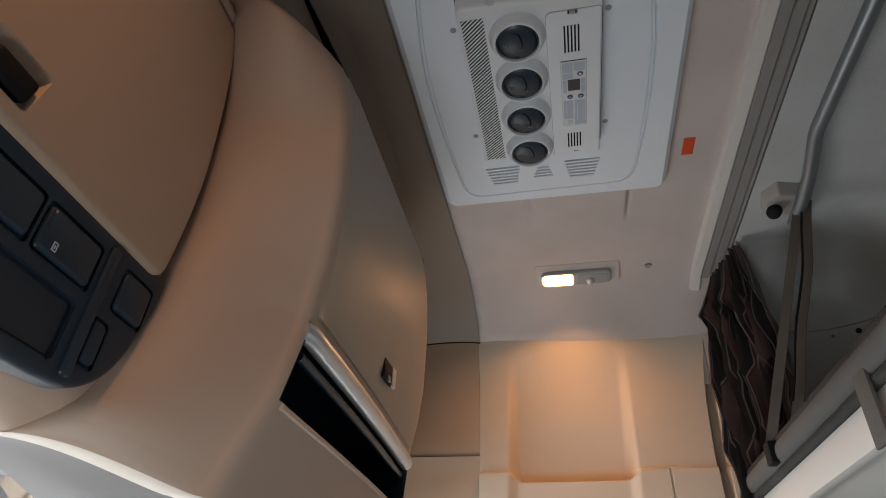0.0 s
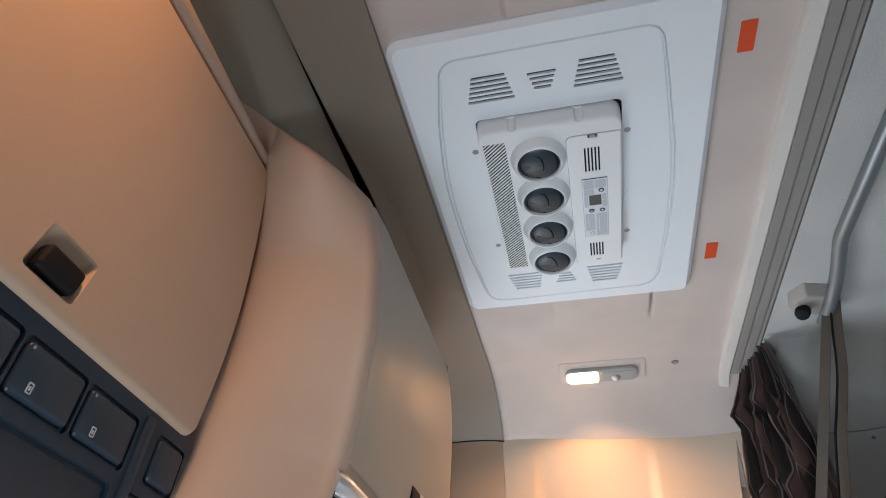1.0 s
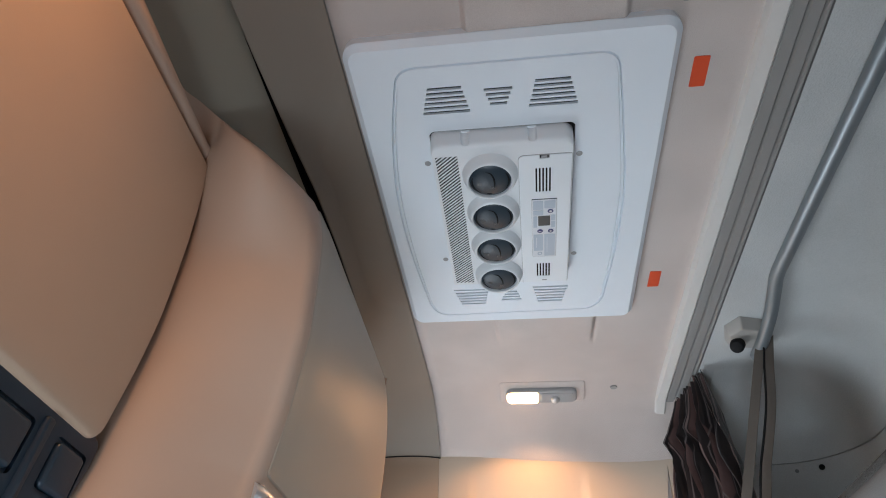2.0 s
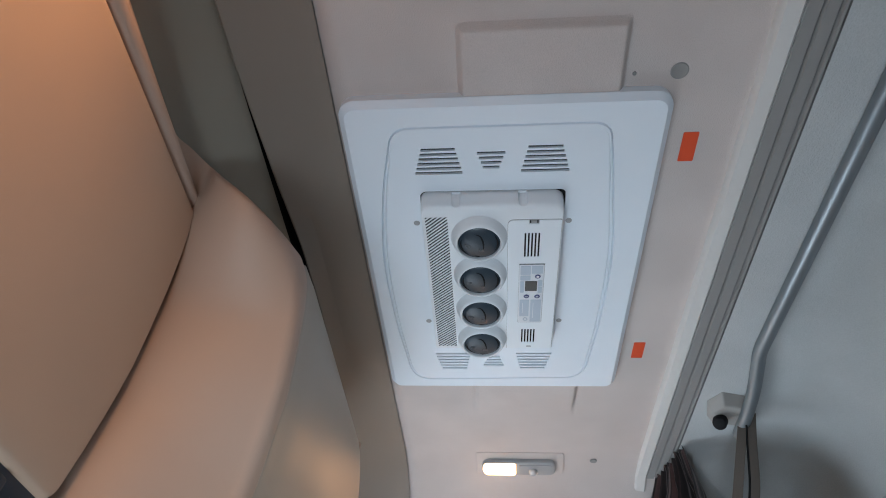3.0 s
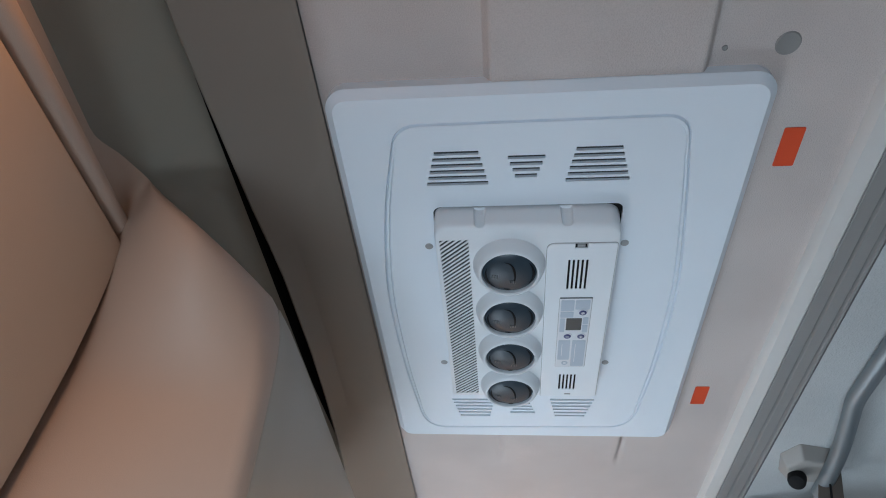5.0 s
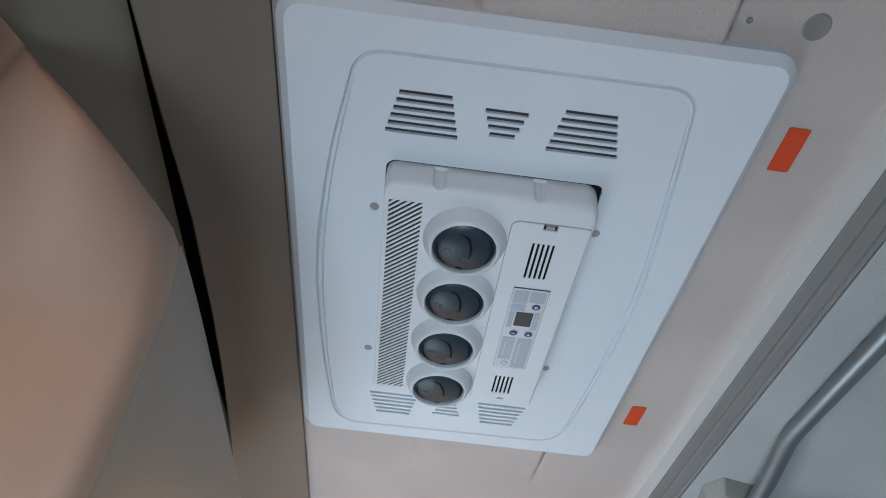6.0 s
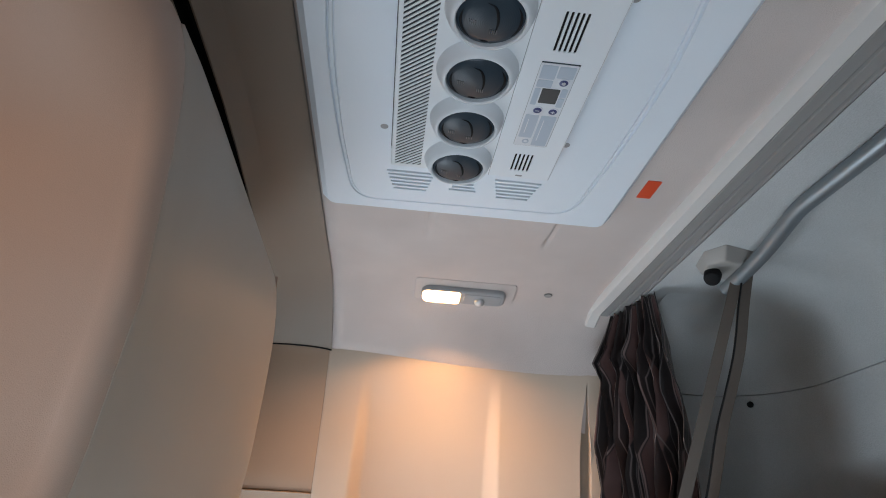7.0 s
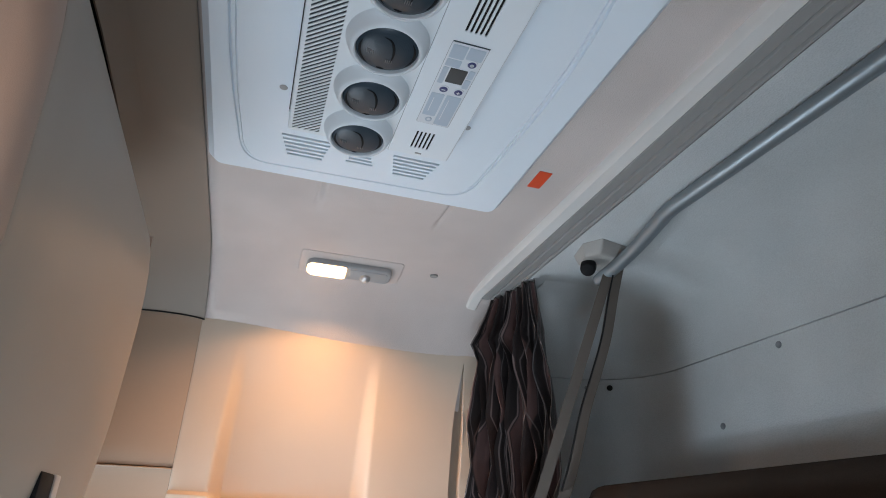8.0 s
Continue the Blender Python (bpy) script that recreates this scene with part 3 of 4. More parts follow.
def make_locker():
    cab = thing("overhead_locker", "beige plastic overhead locker with two flaps", "locker")
    us = np.r_[np.linspace(-1, -0.20, 9), np.linspace(-0.15, 0, 10), np.linspace(0.04, 0.86, 22), np.linspace(0.88, 1.0, 8), np.linspace(1.006, 1.04, 6), np.linspace(1.06, 2, 20), 2.03, 2.07, 2.15, 2.3, 2.5, 2.75, 3.0]
    zs = sorted(set(np.round(np.r_[1.235, 1.2362, 1.238, 1.240, 1.242, 1.246, 1.250, 1.254, 1.260, 1.268, np.linspace(1.28, 1.33, 6), 1.340, 1.348, 1.42, 1.458, np.linspace(1.468, 1.72, 15)], 4)))
    rows = []
    for u in us:
        c = crown(u)
        row = [locker(u, z) for z in zs]
        for p in row:                         # the lower edge is drawn up on the driver's side
            p.z += lift(p.y) * (1 - ramp(p.z, 1.236, 1.340))
        row += [front(u, zs[-1] + (c - zs[-1]) * k / 14) for k in range(1, 15)]
        top = row[-1]
        row += [top + Vector((-0.006, 0.006, 0.004)), top + Vector((-0.02, 0.025, 0.009)), Vector((-0.50, top.y + 0.09, c + 0.012))]
        rows.append(row)
    lo, hi = zs.index(1.348), zs.index(1.458)
    bm = sheet(rows, keep=lambda i, j: not (1.0 < us[i] < 2.0 and lo <= j < hi))
    part("body", bm, BEIGE, cab)

    # underside: a glossy strip behind the lower edge, then up to the windscreen's head
    # its highlight is painted pale into the strip, its shade dark into the rest
    near_strip, rest = [], []
    for u in us:
        p = locker(u, 1.235)
        p.z += lift(p.y)
        inner = Vector((min(-0.60, p.x - 0.04), p.y + 0.02, p.z + 0.012))
        mid = p.lerp(inner, min(1.0, 0.036 / max(0.036, (inner - p).length)))
        mid.z = p.z + 0.001
        near_strip.append([p, p.lerp(mid, 0.3) - Vector((0, 0, 0.0012)), mid])
        rest.append([mid, mid.lerp(inner, 0.5), inner, Vector((-0.66, p.y + 0.02, 1.294))])
    part("lower_edge", sheet(near_strip), LIP, cab, "glossy lower edge, painted pale for its highlight")
    part("underside", sheet(rest), DARKGREY, cab, "underside darkened for its shade")

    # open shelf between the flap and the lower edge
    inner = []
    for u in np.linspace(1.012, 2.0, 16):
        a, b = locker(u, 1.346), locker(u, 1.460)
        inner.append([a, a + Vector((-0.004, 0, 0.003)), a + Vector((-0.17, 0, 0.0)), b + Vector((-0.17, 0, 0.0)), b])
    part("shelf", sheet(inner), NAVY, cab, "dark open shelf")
    lip = [locker(u, 1.343) + Vector((0.001, 0, 0)) for u in np.linspace(1.02, 1.99, 20)]
    part("lip", sweep(lip, circle(0.004, 8)), BEIGE, cab)
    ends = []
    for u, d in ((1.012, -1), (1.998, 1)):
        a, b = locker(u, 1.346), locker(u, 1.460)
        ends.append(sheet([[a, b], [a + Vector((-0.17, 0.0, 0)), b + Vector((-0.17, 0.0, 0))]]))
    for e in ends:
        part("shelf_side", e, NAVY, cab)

    # silver bar over the shelf
    bar = [locker(u, 1.4455) + Vector((-0.003 - 0.006 * (1 - ramp(u, 1.0, 1.04)), 0, 0)) for u in np.linspace(1.004, 1.985, 30)]
    sec = [(0.014 * math.cos(w), 0.0150 * math.sin(w)) for w in np.linspace(0, 2 * math.pi, 20, endpoint=False)]
    part("bar", sweep(bar, sec), SILVER, cab, "silver lacquered trim bar")
    # dark strip added for the shade below the bar
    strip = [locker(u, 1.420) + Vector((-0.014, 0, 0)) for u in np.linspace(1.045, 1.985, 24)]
    part("bar_shadow_strip", sweep(strip, circle(0.007, 10)), KEY, cab, "dark strip that stands for shade under the bar")

    # passenger's flap: a slab on the locker's front
    rows = []
    uu = np.r_[1.026, 1.0275, 1.030, np.linspace(1.04, 1.955, 30), 1.966, 1.972]
    for k, u in enumerate(uu):
        c = crown(u) - 0.004
        zz = np.r_[1.468, 1.472, np.linspace(1.481, c - 0.012, 17), c - 0.004, c]
        row = []
        for n, z in enumerate(zz):
            rim = k in (0, len(uu) - 1) or n in (0, len(zz) - 1)
            near_rim = k in (1, len(uu) - 2) or n in (1, len(zz) - 2)
            off = -0.003 if k == 0 else -0.006 if rim else 0.0003 if k == 1 else 0.0030 if near_rim else 0.0008 + 0.0034 * ramp(u, 1.03, 1.12)
            row.append(front(u, z) + Vector((off, 0, 0)))
        rows.append(row)
    f2 = part("flap", sheet(rows), FLAP, cab, "grey-beige flap with a satin sheen")
    # its latch: a dark pull in a chromed frame
    q = locker(1.505, 1.525) + Vector((0.006, 0, 0))
    part("latch", box((-0.003, -0.032, -0.020), (0.004, 0.024, 0.016), 0.003, m=pose(*q)), BLACK, f2, "black latch recess")
    part("latch_frame", box((0.0, 0.014, -0.020), (0.006, 0.034, 0.016), 0.002, m=pose(*q)), SILVER, f2, "pale metal latch edge")
    part("latch_pull", box((0.0, -0.010, -0.019), (0.006, 0.004, -0.009), 0.002, m=pose(*q)), STEEL, f2)

    # driver's flap: slab whose inner edge bows and whose upper edge falls towards the door
    long_, high = 0.63, 0.415
    slab = prism(rounded(0.0, 0.0, long_, high, (0.020, 0.01, 0.01, 0.014), 6), -0.016, 0.0, 0.009, seg=4)
    for at in (0.006, 0.02, 0.05, 0.09, 0.13, 0.17, 0.35, 0.47):
        bmesh.ops.bisect_plane(slab, geom=slab.verts[:] + slab.edges[:] + slab.faces[:], plane_co=(at, 0, 0), plane_no=(1, 0, 0))
    for at in np.linspace(0.035, 0.395, 14):
        bmesh.ops.bisect_plane(slab, geom=slab.verts[:] + slab.edges[:] + slab.faces[:], plane_co=(0, at, 0), plane_no=(0, 1, 0))
    hole = prism(rounded(0.238, 0.018, 0.306, 0.074, 0.006), -0.014, 0.004)
    for v in hole.verts:
        if v.co.z < 0:
            v.co.x = 0.272 + (v.co.x - 0.272) * 0.62
            v.co.y = 0.040 + (v.co.y - 0.040) * 0.62
    slab = cut(slab, hole)

    def on_flap(bm):
        """From the slab's own plan (inwards, upwards, outwards) to its place."""
        for v in bm.verts:
            a, b, c = v.co
            z = 1.446 + b
            y = float(np.interp(z, (1.446, 1.50, 1.55, 1.61, 1.66, 1.73, 1.80, 1.864), (-0.189, -0.179, -0.172, -0.167, -0.169, -0.175, -0.186, -0.203))) - a
            z = 1.446 + b * (0.418 + 0.085 * (y + 0.2)) / high
            v.co = Vector((-0.436 - 0.075 * y + c, y, z))
        return bm
    f1 = part("flap", on_flap(slab), TAN, cab, "tan flap with a recessed push latch")
    paddle = box((0.246, 0.026, -0.011), (0.294, 0.054, 0.0035), 0.007, 3)
    part("latch", on_flap(paddle), BLACK, f1, "black push latch")
    # pale bead along the flap's upper edge, thicker towards the door
    rows = []
    for y in np.linspace(-0.196, Y0 + 0.01, 28):
        r = (0.0105 + 0.022 * max(0.0, -0.24 - y)) * min(1.0, 0.25 + (-0.19 - y) / 0.02)
        c = Vector((-0.443 - 0.075 * y, y, 1.8735 + 0.072 * (y + 0.26)))
        rows.append([c + Vector((0.85 * r * math.cos(w), 0, r * math.sin(w))) for w in np.linspace(0, 2 * math.pi, 16, endpoint=False)])
    part("bead", sheet(rows, close=True), BEIGE, cab, "rounded edge strip above the flap")
    return cab


make_locker()


# ---- dark switch panel under the driver's flap ----
def make_switches():
    th = thing("switch_panel", "dark blue-black switch panel with blank keys", "switch panel")
    m0 = Matrix(((0, 0, 1, 0), (1, 0, 0, 0), (0, 1, 0, 0), (0, 0, 0, 1)))

    def place(bm):
        bm.transform(m0)
        for v in bm.verts:
            v.co.x += -0.450 - 0.075 * v.co.y + 0.05 * (v.co.z - 1.46)
        return bm

    outline = [(Y0 + 0.02, 1.296), (-0.30, 1.293), (-0.265, 1.2955), (-0.243, 1.302), (-0.222, 1.315), (-0.205, 1.334), (-0.193, 1.357), (-0.184, 1.385), (-0.177, 1.415), (-0.174, 1.438), (-0.176, 1.450), (-0.186, 1.457), (-0.21, 1.459), (Y0 + 0.02, 1.455)]
    outline = [(p.x, p.y) for p in smooth_path([(a, c, 0) for a, c in outline[1:13]], 4)]
    outline = [(Y0 + 0.02, 1.293)] + outline + [(Y0 + 0.02, 1.457)]
    plate = prism(outline, -0.012, 0.008, 0.006)
    cutter = None
    keys = [(-0.356, -0.283), (-0.439, -0.367), (-0.522, -0.450), (-0.605, -0.533)]
    for a, b in keys:
        cutter = prism(rounded(a - 0.004, 1.380, b + 0.004, 1.431, 0.006), 0.004, 0.02, bm=cutter)
    cutter = prism(rounded(-0.243, 1.382, -0.188, 1.433, 0.006), 0.004, 0.02, bm=cutter)
    cutter = prism(rounded(-0.259, 1.320, -0.232, 1.370, 0.006), 0.004, 0.02, bm=cutter)
    cutter = prism(rounded(-0.62, 1.310, -0.284, 1.368, 0.006), 0.003, 0.02, bm=cutter)
    part("plate", place(cut(plate, cutter)), NAVY, th)
    for a, b in keys:
        k = part("key", place(prism(rounded(a, 1.384, b, 1.427, 0.005), 0.003, 0.0105, 0.004)), KEY, th)
        mx, mz = a + 0.019, 1.3945
        icon = None
        for x0, z0, x1, z1 in ((-0.0030, -0.0044, -0.0019, 0.0040), (0.0019, -0.0040, 0.0030, 0.0044), (-0.0026, 0.0034, 0.0026, 0.0044), (-0.0026, -0.0044, 0.0026, -0.0034), (-0.0009, -0.0020, 0.0009, 0.0016)):
            icon = prism(rounded(mx + x0, mz + z0, mx + x1, mz + z1, 0.0005, 3), 0.0095, 0.0111, bm=icon)
        part("symbol", place(icon), LABEL, k, "small pale symbol")
        part("tell_tale", place(prism(rounded(a + 0.0035, 1.4205, a + 0.0055, 1.4235, 0.0009, 3), 0.0095, 0.0112)), GREY, k)
    part("key", place(prism(rounded(-0.239, 1.386, -0.192, 1.429, 0.006), 0.003, 0.0110, 0.004)), KEY, th)
    part("key", place(prism(rounded(-0.255, 1.324, -0.236, 1.366, 0.006), 0.003, 0.0110, 0.004)), KEY, th)
    part("blank_cover", place(prism(rounded(-0.616, 1.314, -0.288, 1.364, 0.005), 0.001, 0.0045, 0.001)), NAVY, th)
    part("divider", place(prism(rounded(-0.272, 1.304, -0.258, 1.440, 0.004), 0.004, 0.0125, 0.004)), NAVY, th)
    return th


make_switches()


# ---- roof air conditioner ----
PZ = 2.073       # face of the trim panel
MZ = 2.042       # face of the unit


def down(z):
    """Turns a shape built upwards into one that hangs down from height z."""
    return Matrix.Translation((0, 0, z)) @ Matrix.Diagonal((1, 1, -1, 1))


def inset_outline(grow=0.0):
    """Outline of the raised field: bowed sides, rounded corners."""
    side = smooth_path([(-0.172, -0.172, 0), (-0.196, -0.06, 0), (-0.214, 0.10, 0), (-0.211, 0.28, 0), (-0.198, 0.44, 0)], 6)
    left = [(p.x, p.y) for p in side]
    right = [(p.x, p.y) for p in smooth_path([(0.198, -0.172, 0), (0.213, -0.06, 0), (0.229, 0.10, 0), (0.226, 0.28, 0), (0.213, 0.44, 0)], 6)]

    def corner(a, b, c, n=6):
        return [tuple((1 - t) ** 2 * Vector(a) + 2 * t * (1 - t) * Vector(b) + t * t * Vector(c)) for t in np.linspace(0, 1, n + 1)[1:-1]]
    out = left[::-1]
    out += corner(left[0], (-0.166, -0.2035), (-0.135, -0.204))
    out += [(-0.135, -0.204), (0.162, -0.205)]
    out += corner((0.162, -0.205), (0.195, -0.2055), right[0])
    out += right
    out += corner(right[-1], (0.203, 0.489), (0.165, 0.490))
    out += [(0.165, 0.490), (-0.150, 0.496)]
    out += corner((-0.150, 0.496), (-0.192, 0.496), left[-1])
    c = Vector((0.006, 0.145))
    res = []
    for p in out:
        v = Vector(p) - c
        g = grow if grow > -0.005 else grow * min(1.0, 0.25 + abs(v.x) / v.length * 1.2)
        res.append(tuple(c + v * (1 + g / v.length)))
    return res


def slots(y0, y1, rows, lefts, rights, cutter, z0, z1, th=0.0058):
    """Slots across x, from y0 to y1; their ends run from lefts to rights."""
    for k in range(rows):
        t = k / (rows - 1)
        y = y0 + (y1 - y0) * t
        a = lefts[0] + (lefts[1] - lefts[0]) * t
        b = rights[0] + (rights[1] - rights[0]) * t
        cutter = prism(rounded(a, y - th / 2, b, y + th / 2, 0.0005, 1), z0, z1, bm=cutter)
    return cutter


def make_ac():
    ac = thing("roof_air_conditioner", "white roof air conditioner with four round vents", "air conditioner")

    # trim panel, built with its face at z = 0 and then hung
    h = CEIL - PZ
    plate = prism(rounded(-0.250, -0.252, 0.288, 0.536, (0.030, 0.030, 0.026, 0.026), 8), -h, 0.0, 0.0105, seg=1)
    holes = prism(rounded(-0.1285, -0.0730, 0.1305, 0.338, (0.012, 0.010, 0.004, 0.004), 5), -0.03, 0.01)
    cutter = holes
    z0, z1 = -0.03, 0.006
    cutter = slots(-0.161, -0.113, 6, (-0.119, -0.132), (-0.061, -0.050), cutter, z0, z1)
    cutter = slots(-0.152, -0.123, 4, (-0.024, -0.015), (0.024, 0.014), cutter, z0, z1)
    cutter = slots(-0.162, -0.114, 6, (0.062, 0.051), (0.120, 0.133), cutter, z0, z1)
    cutter = slots(0.398, 0.452, 6, (-0.134, -0.121), (-0.053, -0.063), cutter, z0, z1)
    cutter = slots(0.410, 0.440, 4, (-0.012, -0.024), (0.014, 0.023), cutter, z0, z1)
    cutter = slots(0.397, 0.451, 6, (0.050, 0.061), (0.131, 0.118), cutter, z0, z1)
    plate = cut(plate, cutter)
    for at, wide, deep in ((0.0, 0.0022, 0.0045), (-0.0075, 0.0012, 0.0024)):      # double line round the raised field
        ring = bmesh.new()
        n = len(inset_outline())
        fade = [ramp(abs(p[0] - 0.006) / math.hypot(p[0] - 0.006, (p[1] - 0.145) * 0.6), 0.62, 0.80) if at else 1.0 for p in inset_outline()]
        vs = [[ring.verts.new((p[0], p[1], z if z > 0 else z * f - 0.0001 * (z == 0.0))) for p, f in zip(o, fade)] for o, z in
              ((inset_outline(at), -deep), (inset_outline(at + wide), 0.0), (inset_outline(at + wide), 0.004), (inset_outline(at - wide), 0.004), (inset_outline(at - wide), 0.0))]
        for a in range(5):
            for k in range(n):
                ring.faces.new((vs[a][k], vs[a][(k + 1) % n], vs[(a + 1) % 5][(k + 1) % n], vs[(a + 1) % 5][k]))
        plate = cut(plate, ring)
    plate.transform(down(PZ))
    panel = part("trim_panel", plate, PANEL, ac, "white trim panel with louvre slots", smooth=False)
    for p in panel.data.polygons:
        p.use_smooth = True
    panel.data.set_sharp_from_angle(angle=radians(30))
    # dark plates set shallow: the slots' shade is put into their colour
    for ya, yb in ((-0.172, -0.104), (0.388, 0.462)):
        part("backing", box((-0.142, ya, PZ + 0.0048), (0.142, yb, PZ + 0.0070)), SLOTSHADE, panel, "dark grey plate for the shade inside the louvres")
    for x, y in ((0.14, 0.0), (-0.14, 0.0), (0.14, 0.281), (-0.14, 0.281)):
        plug = lathe([(0.0, 0.0012), (0.0045, 0.001), (0.0058, 0.0004), (0.0062, -0.001)], down(PZ) @ Matrix.Translation((x, y, 0)), 16)
        part("screw_cap", plug, GREY, panel, "grey screw cap")

    # black plate added behind the opening to put shade into the gap
    part("gap_plate", box((-0.140, -0.082, PZ + 0.0045), (0.142, 0.345, PZ + 0.0095)), BLACK, panel, "black plate that darkens the gap round the unit")

    # unit body: near end rounded over, far end level with the panel
    h = PZ - MZ
    body = bmesh.new()
    levels = [(-h - 0.02, 0.0), (-h, 0.0), (-0.010, 0.0050), (-0.006, 0.0060), (-0.003, 0.0080), (-0.001, 0.0108), (-0.0002, 0.0135), (0.0, 0.0165)]
    rings = []
    for z, back in levels:                    # the near end leans and rounds over
        o = rounded(-0.127 + back * 0.12, -0.0690 + back, 0.127 - back * 0.12, 0.336, (0.012, 0.018, 0.004, 0.004), 5)
        rings.append([body.verts.new((x, y, z)) for x, y in o])
    for r0, r1 in zip(rings, rings[1:]):
        for k in range(len(r0)):
            body.faces.new((r0[k], r0[(k + 1) % len(r0)], r1[(k + 1) % len(r0)], r1[k]))
    body.faces.new(rings[0])
    body.faces.new(rings[-1])
    cutter = None
    for k in range(60):                       # slanted slits of the intake grille, clipped at both ends
        y = -0.070 + k * 0.00745
        quad = [Vector((x, y + d - (x + 0.0995) * 0.85)) for x, d in ((-0.1200, 0.0), (-0.0798, 0.0), (-0.0798, 0.0041), (-0.1200, 0.0041))]
        for limit, sign in ((-0.0385, 1), (0.3295, -1)):
            kept = []
            for i in range(len(quad)):
                p, q = quad[i], quad[(i + 1) % len(quad)]
                dp, dq = sign * (p.y - limit), sign * (q.y - limit)
                if dp >= 0:
                    kept.append(p)
                if dp * dq < 0:
                    kept.append(p.lerp(q, dp / (dp - dq)))
            quad = kept
        if len(quad) > 2:
            cutter = prism([(p.x, p.y) for p in quad], -0.012, 0.01, bm=cutter)
    body = cut(body, cutter)
    cutter = None
    for y in (0.011, 0.108, 0.206, 0.304):
        cutter = prism([(-0.024 + a, y + c) for a, c in circle(0.0395, 32)], -0.018, 0.02, bm=cutter)
    body = cut(body, cutter)
    cutter = None
    for x in (-0.0635, 0.0545):               # finger notches in the near end
        cutter = prism(rounded(x - 0.0088, -0.12, x + 0.0088, -0.0545, (0.001, 0.001, 0.0070, 0.0070), 5), -0.0335, 0.030, bm=cutter)
    for v in cutter.verts:                    # shallower towards the panel
        v.co.y -= 0.0095 * (v.co.z < -0.02)
    body = cut(body, cutter)
    body.transform(down(MZ))
    unit = part("unit", body, MODULE, ac, "off-white unit body with slanted grille slits", smooth=False)
    for p in unit.data.polygons:
        p.use_smooth = True
    unit.data.set_sharp_from_angle(angle=radians(30))
    # plate close behind the grille, coloured dark for the shade in its slits
    part("grille_backing", box((-0.121, -0.040, MZ + 0.0012), (-0.0785, 0.331, MZ + 0.003)), SLOTSHADE, unit, "dark grey plate for the shade behind the grille")

    # round vents
    for y in (0.011, 0.108, 0.206, 0.304):
        c = Matrix.Translation((-0.024, y, 0))
        vent = part("vent_ring", lathe([(0.0520, -0.001), (0.0508, 0.003), (0.0480, 0.010), (0.0452, 0.0160), (0.0425, 0.0192), (0.0403, 0.0198), (0.0388, 0.0180),
                                        (0.0385, 0.008), (0.0385, -0.016)], down(MZ) @ c, 48), MODULE, unit, "white raised vent ring")
        prof = []
        for k in range(65):                   # fine turned ridges
            r = 0.0382 * k / 64
            z = 0.0225 - 0.0065 * (r / 0.0382) ** 2 - 0.003 * (r / 0.0382) ** 8 + 0.00006 * math.cos(math.pi * k / 2)
            prof.append((r, z))
        prof += [(0.0384, -0.004), (0.0384, -0.016)]
        ball = part("ball", lathe(prof, down(MZ) @ c, 40), VENT, vent, "dark grey swivelling vent ball")
        turn = random.uniform(-6, 6)

        def on_ball(pts, width, bend=0.0006):
            out = []
            for p in pts:
                q = Matrix.Rotation(radians(turn), 4, "Z") @ Vector((p[0], p[1], 0))
                r = math.hypot(q.x, q.y)
                out.append((q.x, q.y, 0.0225 + bend - 0.0065 * (r / 0.0382) ** 2 - 0.003 * (r / 0.0382) ** 8))
            b = sweep(out, [(a * width, c * 0.0010) for a, c in circle(1.0, 8)])
            for k, q in enumerate(out if len(out) > 4 else []):       # drawn out to a point at both ends
                f = max(0.08, max(0.0, math.sin(math.pi * k / (len(out) - 1))) ** 0.7)
                b.verts.ensure_lookup_table()
                for v in b.verts[8 * k:8 * k + 8]:
                    v.co = Vector(q) + (v.co - Vector(q)) * f
            b.transform(down(MZ) @ c)
            return b
        part("blade", on_ball(smooth_path([(-0.0095, -0.0245, 0), (0.0000, -0.0215, 0), (0.0055, -0.0125, 0), (0.0080, 0.0, 0), (0.0076, 0.0130, 0)], 6), 0.0017), BLACK, ball)
        for w0, w1, rr, wd in ((122, 196, 0.0332, 0.0017), (-40, 34, 0.0338, 0.0019), (82, 102, 0.0300, 0.0012)):
            arc = [(rr * math.cos(radians(w)), rr * math.sin(radians(w))) for w in np.linspace(w0, w1, 14)]
            part("gap", on_ball(arc, wd, 0.0003), BLACK, ball)
        for k in range(4):                    # short ribs to grip
            for gx, gy in ((-0.024, 0.003), (0.0015, 0.011)):
                part("rib", on_ball([(gx + 0.0024 * k, gy - 0.003), (gx + 0.0024 * k + 0.0006, gy + 0.003)], 0.0006, 0.0005), DUCT, ball)

    # cover with the controls
    cov = prism(rounded(0.0285, -0.030, 0.1235, 0.3345, (0.010, 0.003, 0.002, 0.002), 5), -0.002, 0.0022, 0.001)
    cutter = None
    for k in range(5):
        x = 0.0600 + k * 0.0062
        cutter = prism(rounded(x - 0.0016, 0.000, x + 0.0016, 0.060, 0.001, 2), -0.006, 0.01, bm=cutter)
        cutter = prism(rounded(x - 0.0016, 0.270, x + 0.0016, 0.314, 0.001, 2), -0.006, 0.01, bm=cutter)
    cutter = prism(rounded(0.066, -0.034, 0.084, -0.022, 0.001, 2), 0.0002, 0.01, bm=cutter)
    cov = cut(cov, cutter)
    cov.transform(down(MZ))
    cover = part("cover", cov, COVER, unit, "smooth white cover plate", smooth=False)
    # black plates give the cover's slits their shade
    for ya, yb in ((-0.001, 0.061), (0.269, 0.315)):
        part("slit_backing", box((0.0585, ya, MZ - 0.0006), (0.0870, yb, MZ - 0.0003)), BLACK, unit)
    edge_line = prism(rounded(0.0278, -0.0308, 0.1242, 0.336, (0.0105, 0.0035, 0.002, 0.002), 5), 0, 0.0004)
